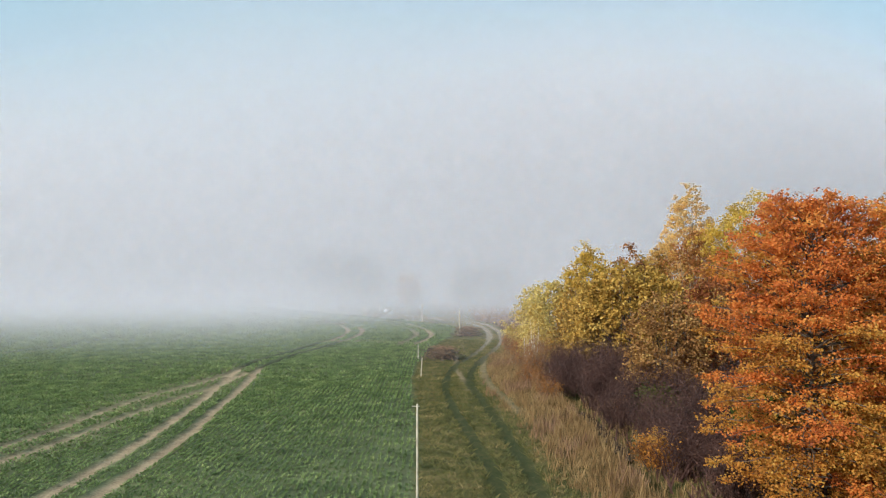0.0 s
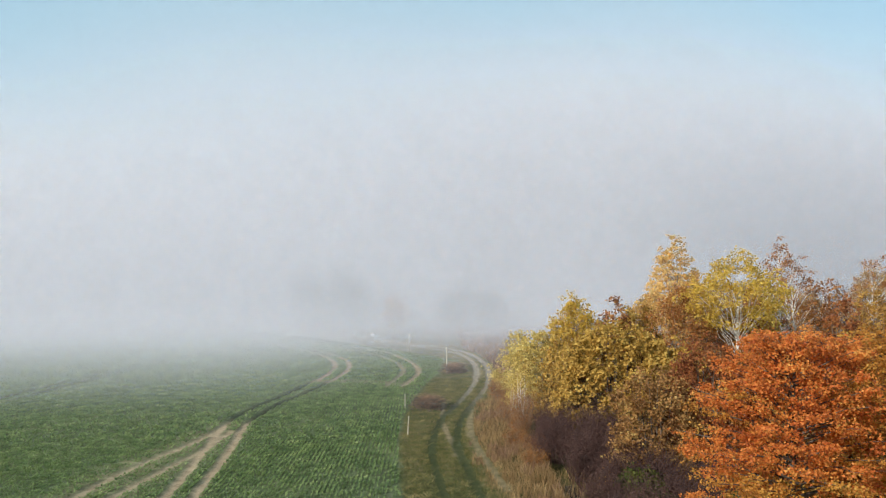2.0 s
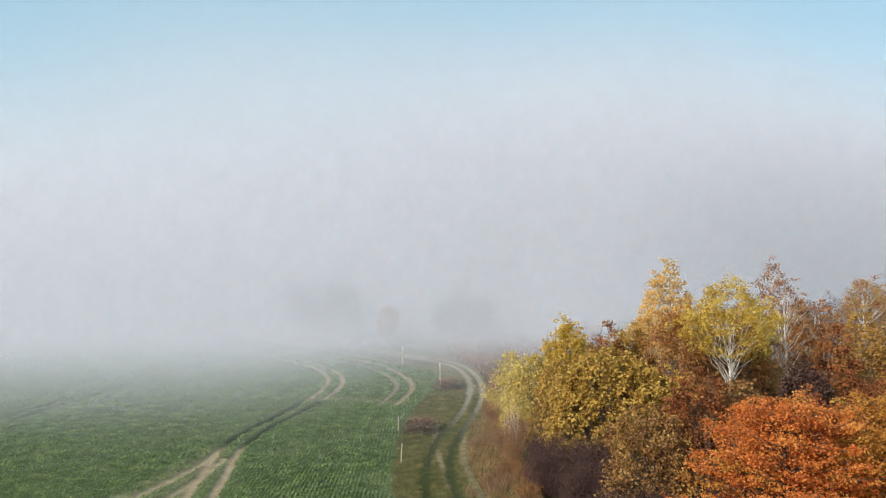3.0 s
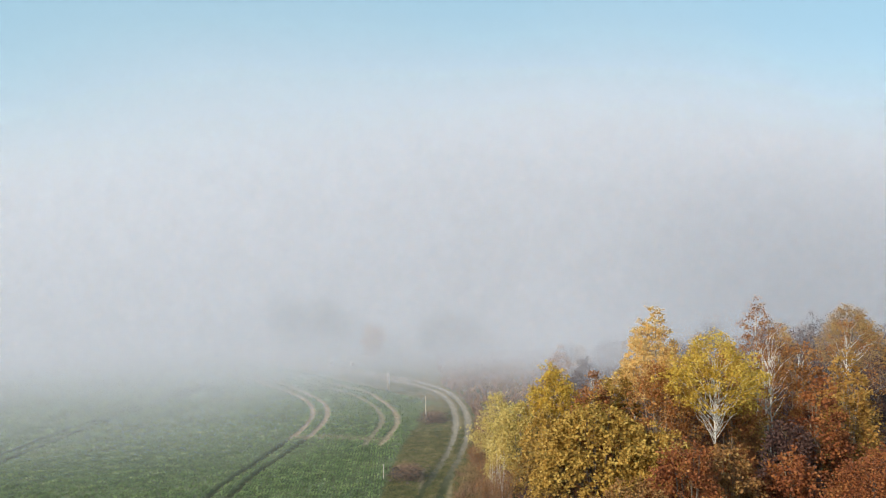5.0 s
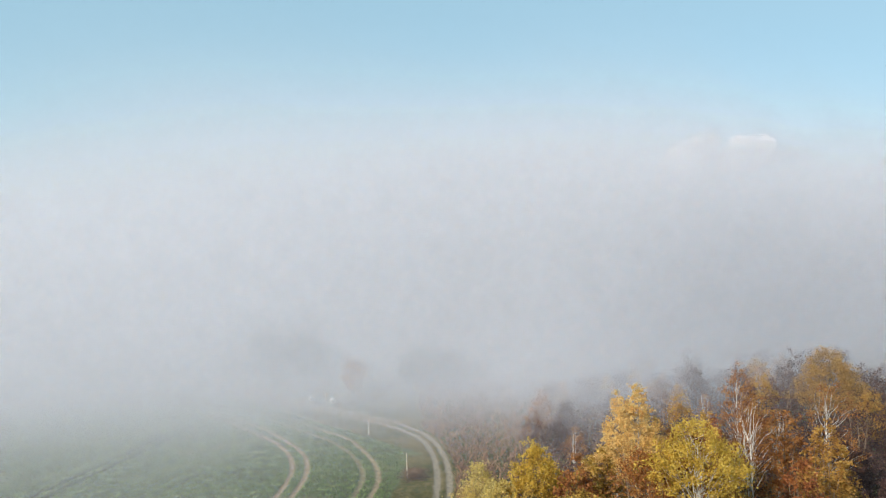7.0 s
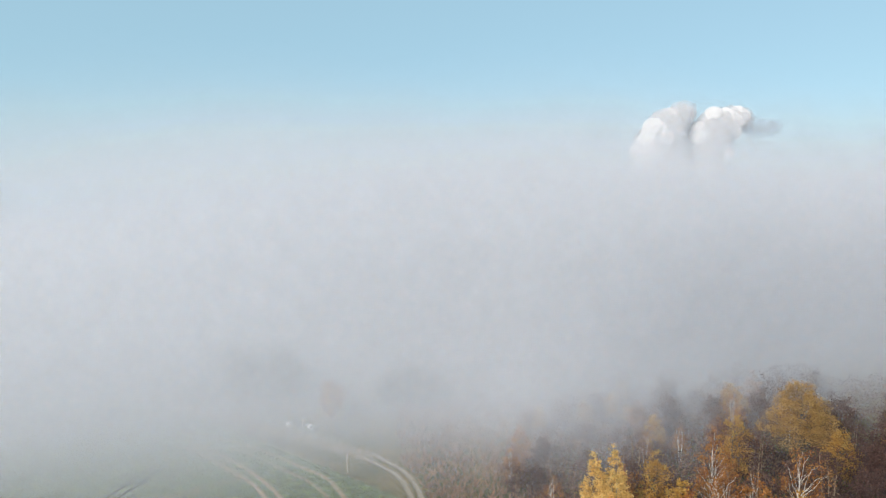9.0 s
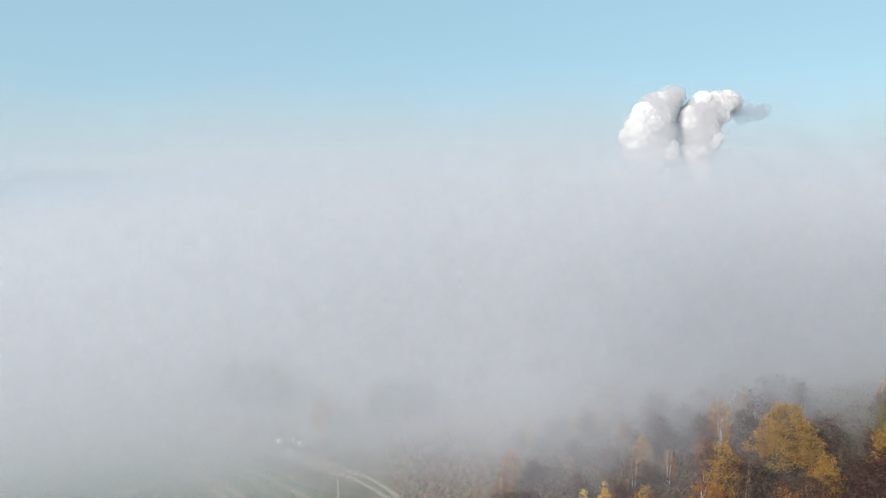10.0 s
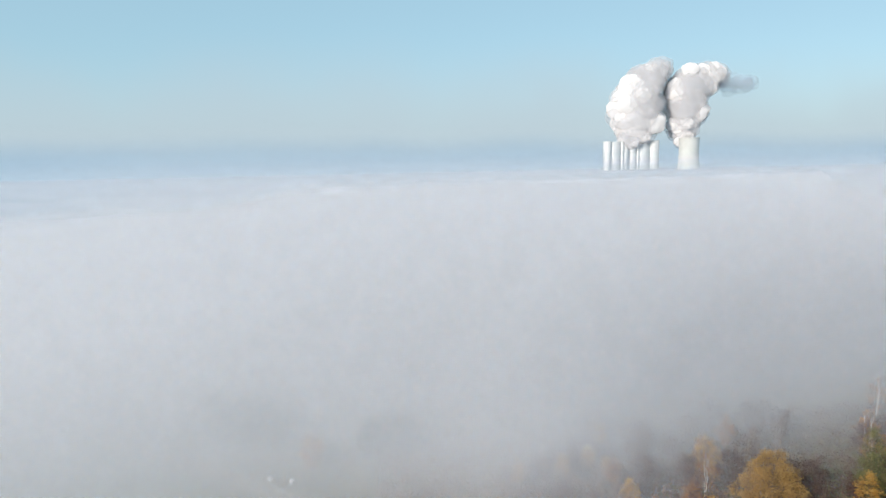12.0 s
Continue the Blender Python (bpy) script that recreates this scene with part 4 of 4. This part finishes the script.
# ditch water
me = mesh_from("ditch_water", [(9.5, 36, -0.3), (10.4, 36, -0.3), (10.2, 48, -0.3), (9.4, 48, -0.3)], [(0, 1, 2, 3)], None)
wm = Nodes("ditch water")
wp = wm.add("ShaderNodeBsdfPrincipled", Base_Color=(0.03, 0.035, 0.04, 1.0), Roughness=0.06, Normal=wm.bump(wm.noise(4.0, 2.0, 0.5, wm.position()), 0.1, 0.02))
me.materials.clear()
me.materials.append(wm.finish(wp.outputs[0]))
tagged(new("water", me), "narrow strip of still water in the ditch", "water", kind="structure")

# trees that stand in the mist
WOOD = []
for k, (leaf, bark, shape, clumps, each, words) in enumerate([
        (LEAF_PLUM, TWIG, "egg", 90, 18, "plum-brown thinly leaved"), (LEAF_RUST, TWIG_TAN, "egg", 95, 20, "rust-brown"), (LEAF_PLUM, TWIG_TAN, "vase", 80, 13, "grey-brown bare"),
        (LEAF_AMBER, BARK, "dome", 110, 22, "amber"), (LEAF_RUST, BIRCH, "egg", 75, 15, "white-stemmed brown")]):
    WOOD.append(tree("woodland_tree", 106 + 6 * k, 124 + 3 * (k % 2), 9.5 + 0.7 * (k % 3), 2.7, 1.5, leaf, bark, words + " woodland tree standing in the mist", "tree", shape=shape, clumps=clumps, each=each, size=0.27, spread=0.42, trunks=3, boughs=26, group="misty woodland", bough_radius=0.02))
spots = []
while len(spots) < 150:
    x, y = rng.uniform(22, 140), 86 + 76 * rng.uniform(0, 1) ** 1.5
    if x < 22 + 0.55 * abs(y - 120) * (y > 120) or (x < 58 and y < 90) or np.hypot(x - 74.8, y - 112) < 8:
        continue
    if all(np.hypot(x - a, y - b) > 3.2 for a, b in spots):
        spots.append((x, y))
for x, y in spots:
    k = int(rng.choice([0, 0, 0, 0, 1, 2, 2, 2, 3, 4] if x < 62 or y > 116 else [0, 0, 2]))
    s = rng.uniform(0.65, 1.1) * (0.72 if x < 58 else 1.0)
    ob = copy_thing(WOOD[k], pose(x, y, 0, 0, 0, rng.uniform(0, 360)) @ Matrix.Diagonal((s, s, s, 1)))


def woodland_scrub():
    """Dark tangled undergrowth between the woodland trees."""
    n = 80000
    x, y = rng.uniform(24, 150, n), 87 + 78 * rng.uniform(0, 1, n) ** 1.3
    ok = (x > 24 + 0.5 * np.clip(y - 112, 0, 99)) & ((x > 57) | (y > 91))
    x, y = x[ok], y[ok]
    top = 2.2 + 1.3 * wave(x, y, 0.35, 2.0) + 0.8 * wave(x, y, 1.1, 4.0)
    c = np.column_stack([x, y, ground_height(x, y) + 0.1 + np.clip(top, 0.5, 4.5) * np.sqrt(rng.uniform(0, 1, len(x)))])
    v, f = leaves(c, 0.42, 0.26)
    tagged(new("woodland_scrub", mesh_from("woodland_scrub", v, f, LEAF_PLUM)), "dark plum-brown tangled undergrowth of the misty wood", "undergrowth", kind="stuff")


woodland_scrub()
tree("round_tree", 76.2, 114.3, 14.2, 5.6, 4.0, LEAF_TAN, BARK, "broad round yellow-brown tree in thin mist", "tree", shape="dome", clumps=360, each=52, size=0.22, spread=0.45, boughs=60, lump=0.24)
for x, y, h in [(96.0, 113.5, 13.0), (102.0, 111.0, 14.5), (101.0, 119.0, 15.0)]:
    tree("pine_tree", x, y, h, 2.4, 3.0, LEAF_PINE, BARK, "dull green pine at the wood's edge", "pine", shape="egg", clumps=150, each=36, size=0.2, spread=0.45, boughs=40, group="pines")
for x, y, h in [(75.2, 102.0, 9.4), (91.0, 108.6, 11.8), (59.2, 105.5, 11.6), (38.0, 88.0, 12.6)]:
    tree("autumn_tree", x, y, h, 2.5, 1.5, LEAF_AMBER, BARK, "amber tree among the bare trees of the wood", "tree", shape="egg", clumps=150, each=34, size=0.2, spread=0.3, trunks=2, group="amber trees of the wood")
tree("autumn_tree", -8.0, 153.0, 8.5, 2.6, 1.0, LEAF_ORANGE, BARK, "small orange tree beside the far road", "tree", shape="egg", clumps=120, each=30, size=0.25, spread=0.5)
for x, y, h in [(-18, 166, 12), (-23, 170, 14), (-28, 168, 13), (-33, 174, 15), (-21, 176, 14), (4.5, 157, 9.5), (8, 160, 11), (12.5, 158, 10), (15.5, 161, 9.5)]:
    tree("spruce_tree", x, y, h, 2.8, 1.0, NEEDLE, BARK, "dark tree standing deep in the fog", "spruce", shape="egg", clumps=110, each=26, size=0.32, spread=0.6, boughs=20, group="dark trees in the fog")


def wrapped_bale(x, y, radius, length):
    """A round bale in white film: a drum with rounded shoulders, lying on its side."""
    prof = [(0.0, 0.0), (0.75, 0.0), (0.92, 0.05), (1.0, 0.18), (1.0, 0.82), (0.92, 0.95), (0.75, 1.0), (0.0, 1.0)]
    pts = np.array([[0, (b - 0.5) * length, radius * 0.97] for a, b in prof])
    pts[:, 1] += np.linspace(0, 0.001, len(prof))
    v, f = tubes([(pts, np.array([max(a, 0.01) for a, b in prof]) * radius)], 20)
    m = Nodes("white bale film")
    p = m.add("ShaderNodeBsdfPrincipled", Base_Color=m.ramp(m.noise(2.0, 3.0, 0.5, m.position()), [(0.3, (0.70, 0.70, 0.68)), (0.7, (0.85, 0.85, 0.84))]), Roughness=0.35)
    ob = new("wrapped_bale", smooth_shade(mesh_from("wrapped_bale", v, f, m.finish(p.outputs[0]))))
    ob.matrix_world = pose(x, y, 0, 0, 0, 35)
    tagged(ob, "round hay bale wrapped in white film by the road", "hay bale", "white bales")


wrapped_bale(-17.0, 149.5, 0.5, 1.0)
wrapped_bale(-12.3, 147.5, 0.45, 0.9)
pole(-13.9, 149.0, 1.7, 0.14, "stout white marker post by the road", name="marker_post")


# ---- power station on the horizon ----
def box(x0, x1, y0, y1, z0, z1):
    v = [(x, y, z) for z in (z0, z1) for y in (y0, y1) for x in (x0, x1)]
    return np.array(v, float), np.array([(0, 2, 3, 1), (4, 5, 7, 6), (0, 1, 5, 4), (2, 6, 7, 3), (0, 4, 6, 2), (1, 3, 7, 5)])


def power_station():
    white = rough_material("pale cladding", [(0.0, (0.60, 0.60, 0.61)), (1.0, (0.70, 0.70, 0.70))], 0.02, 0.3, 0.5, 0.1)
    grey = rough_material("grey cladding", [(0.0, (0.52, 0.53, 0.55)), (1.0, (0.59, 0.60, 0.62))], 0.02, 0.3, 0.5, 0.1)
    # the recess has its shade put into a darker cladding colour
    dark = rough_material("shaded recess cladding", [(0.0, (0.44, 0.46, 0.48)), (1.0, (0.50, 0.52, 0.54))], 0.02, 0.3, 0.5, 0.1)
    concrete = rough_material("pale concrete", [(0.0, (0.50, 0.49, 0.47)), (1.0, (0.62, 0.61, 0.59))], 0.02, 0.2, 0.8, 0.2)
    dist = 2100.0

    def across(px):
        return dist * math.tan(math.radians(8.255) + math.atan((px - 784) / 1200.0))

    top = thing("boiler_house", across(1117), dist, 0, "pale clad twin boiler houses of a power station", "power station")
    x0 = across(1117)
    for name, a, b, y0, h, mat in [("side_tower", 1071, 1080, -1.5, 146, white), ("wall_panel", 1080.3, 1098, 2, 145, grey), ("stair_tower", 1098.3, 1103, 0.5, 148, white), ("wall_panel", 1103.3, 1112, 3, 149, grey),
                                   ("recess", 1112.3, 1115, 8, 149, dark), ("wall_panel", 1115.3, 1126, 3, 149, grey), ("stair_tower", 1126.3, 1130, 0.5, 151, white), ("wall_panel", 1130.3, 1149, 2, 149, grey), ("side_tower", 1149.3, 1164, -1.5, 148, white)]:
        v, f = box(across(a) - x0, across(b) - x0, y0, 26, 0, h)
        part(name, mesh_from(name, v, f, mat), top)
    # cooling tower: a waisted shell
    tower = thing("cooling_tower", across(1211), dist - 20, 0, "pale concrete cooling tower of a power station", "cooling tower")
    zs = np.linspace(0, 152, 24)
    rad = 31 * np.sqrt(1 + ((zs - 118) / 120.0) ** 2)
    pts = np.column_stack([np.zeros(24), np.zeros(24), zs])
    part("shell", smooth_shade(mesh_from("shell", *tubes([(pts, rad)], 48), concrete)), tower)
    part("rim", smooth_shade(mesh_from("rim", *tubes([(np.array([[0, 0, 151.0], [0, 0, 154.0]]), np.array([rad[-1] + 1.2, rad[-1] + 1.2]))], 48), concrete)), tower)


power_station()


def puff_cloud(name, puffs, label, material, levels=3):
    """Billowing steam: many overlapping lumps with rough cauliflower skins, in one mesh."""
    ball = bmesh.new()
    bmesh.ops.create_icosphere(ball, subdivisions=levels, radius=1.0)
    bv = np.array([v.co[:] for v in ball.verts])
    bf = np.array([[v.index for v in f.verts] for f in ball.faces])
    ball.free()
    verts, faces, base = [], [], 0
    for x, y, z, r in puffs:
        s = rng.uniform(0, 10, 3)
        lump = np.array([noise.fractal(Vector(p * 1.7 + s), 0.9, 2.1, 4) for p in bv])
        verts.append(bv * (r * (1 + 0.17 * lump))[:, None] * [1, 1, 0.95] + (x, y, z))
        faces.append(bf + base)
        base += len(bv)
    me = smooth_shade(mesh_from(name, np.concatenate(verts), np.concatenate(faces), material))
    # light scattered many times inside evens out the lumps
    lean = (toward + Vector((0.0, -0.9, 0.0))).normalized() * 1.6
    me.normals_split_custom_set_from_vertices([(v.normal + lean).normalized() for v in me.vertices])
    return tagged(new(name, me), label, "steam", kind="stuff")


def steam_material(name, alpha, colour):
    m = Nodes(name)
    d = m.add("ShaderNodeBsdfDiffuse", Color=(*colour, 1.0))
    t = m.add("ShaderNodeBsdfTranslucent", Color=(*colour, 1.0))
    soft = m.tree.nodes.new("ShaderNodeMixShader")
    soft.inputs[0].default_value = 0.45
    m.tree.links.new(d.outputs[0], soft.inputs[1])
    m.tree.links.new(t.outputs[0], soft.inputs[2])
    if alpha == 1.0:
        return m.finish(soft.outputs[0])
    clear = m.add("ShaderNodeBsdfTransparent")
    mixed = m.tree.nodes.new("ShaderNodeMixShader")
    mixed.inputs[0].default_value = alpha
    m.tree.links.new(clear.outputs[0], mixed.inputs[1])
    m.tree.links.new(soft.outputs[0], mixed.inputs[2])
    return m.finish(mixed.outputs[0])


def plume(column):
    """Lumps along a rising column: rows of (x, height, half width)."""
    out = []
    for x, z, w in column:
        w *= 1.16
        out.append((x, 2120, z, w * 0.74))
        for k in range(8):
            a = rng.uniform(0, 6.28)
            q = np.sqrt(rng.uniform(0.2, 1)) * w * 0.68
            out.append((x + np.cos(a) * q, 2120 + np.sin(a) * q * 0.8, z + rng.normal(0, 0.2 * w), w * rng.uniform(0.32, 0.54)))
    return out


def steam():
    def across(px):
        return 2100.0 * math.tan(math.radians(8.255) + math.atan((px - 784) / 1200.0))

    def up(py):
        return 66.1 + (300 - py) * 1.66

    thick = steam_material("dense white steam", 1.0, (0.90, 0.875, 0.89))
    thin = steam_material("thin grey steam", 0.09, (0.66, 0.72, 0.80))
    left = [(across(a), up(b), w * 1.83) for a, b, w in [(1120, 250, 20), (1125, 235, 26), (1122, 215, 34), (1128, 195, 38), (1128, 175, 40), (1134, 155, 38), (1142, 140, 32), (1155, 126, 26), (1172, 116, 18)]]
    right = [(across(a), up(b), w * 1.83) for a, b, w in [(1211, 250, 17), (1210, 235, 20), (1213, 215, 27), (1214, 195, 33), (1210, 175, 36), (1214, 155, 36), (1224, 140, 33), (1244, 130, 28), (1264, 124, 22)]]
    puff_cloud("steam_plume", plume(left), "billowing white steam above the boiler houses", thick)
    puff_cloud("steam_plume", plume(right), "billowing white steam above the cooling tower", thick)
    veil = steam_material("steam edge", 0.28, (0.76, 0.75, 0.78))
    puff_cloud("steam_veil", [(x, y, z, r * 1.22) for x, y, z, r in plume(left + right)], "soft torn edge of the steam", veil)
    drift = [(across(a), up(b), w * 1.83) for a, b, w in [(1270, 135, 18), (1290, 140, 22), (1310, 142, 22), (1325, 138, 16)]]
    puff_cloud("steam_drift", plume(drift), "thin grey steam drifting off the plume", thin)


steam()


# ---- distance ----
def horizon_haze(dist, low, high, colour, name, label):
    """A plain far backdrop: distance haze painted as a glowing blue sheet that thins out upwards."""
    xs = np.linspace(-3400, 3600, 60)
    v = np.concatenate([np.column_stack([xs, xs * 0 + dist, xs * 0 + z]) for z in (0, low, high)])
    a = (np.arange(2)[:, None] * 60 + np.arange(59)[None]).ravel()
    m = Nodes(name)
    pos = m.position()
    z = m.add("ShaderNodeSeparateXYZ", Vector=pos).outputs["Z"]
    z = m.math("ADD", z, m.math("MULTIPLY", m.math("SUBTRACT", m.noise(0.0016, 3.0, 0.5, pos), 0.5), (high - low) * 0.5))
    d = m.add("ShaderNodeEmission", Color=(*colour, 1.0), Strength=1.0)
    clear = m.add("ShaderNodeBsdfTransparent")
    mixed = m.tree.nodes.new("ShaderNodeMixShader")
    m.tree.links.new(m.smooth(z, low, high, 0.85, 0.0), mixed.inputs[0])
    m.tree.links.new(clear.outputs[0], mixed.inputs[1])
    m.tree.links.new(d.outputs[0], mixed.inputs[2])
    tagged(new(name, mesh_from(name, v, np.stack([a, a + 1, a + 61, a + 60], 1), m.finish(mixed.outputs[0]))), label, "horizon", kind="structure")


horizon_haze(3500, 200, 760, (0.52, 0.625, 0.695), "backdrop_haze", "glowing blue-grey distance haze above the fog")
# deeper blue haze band just above the fog, painted in by emission
horizon_haze(3380, 110, 260, (0.37, 0.54, 0.69), "backdrop_blue_band", "glowing blue band of haze low on the horizon")
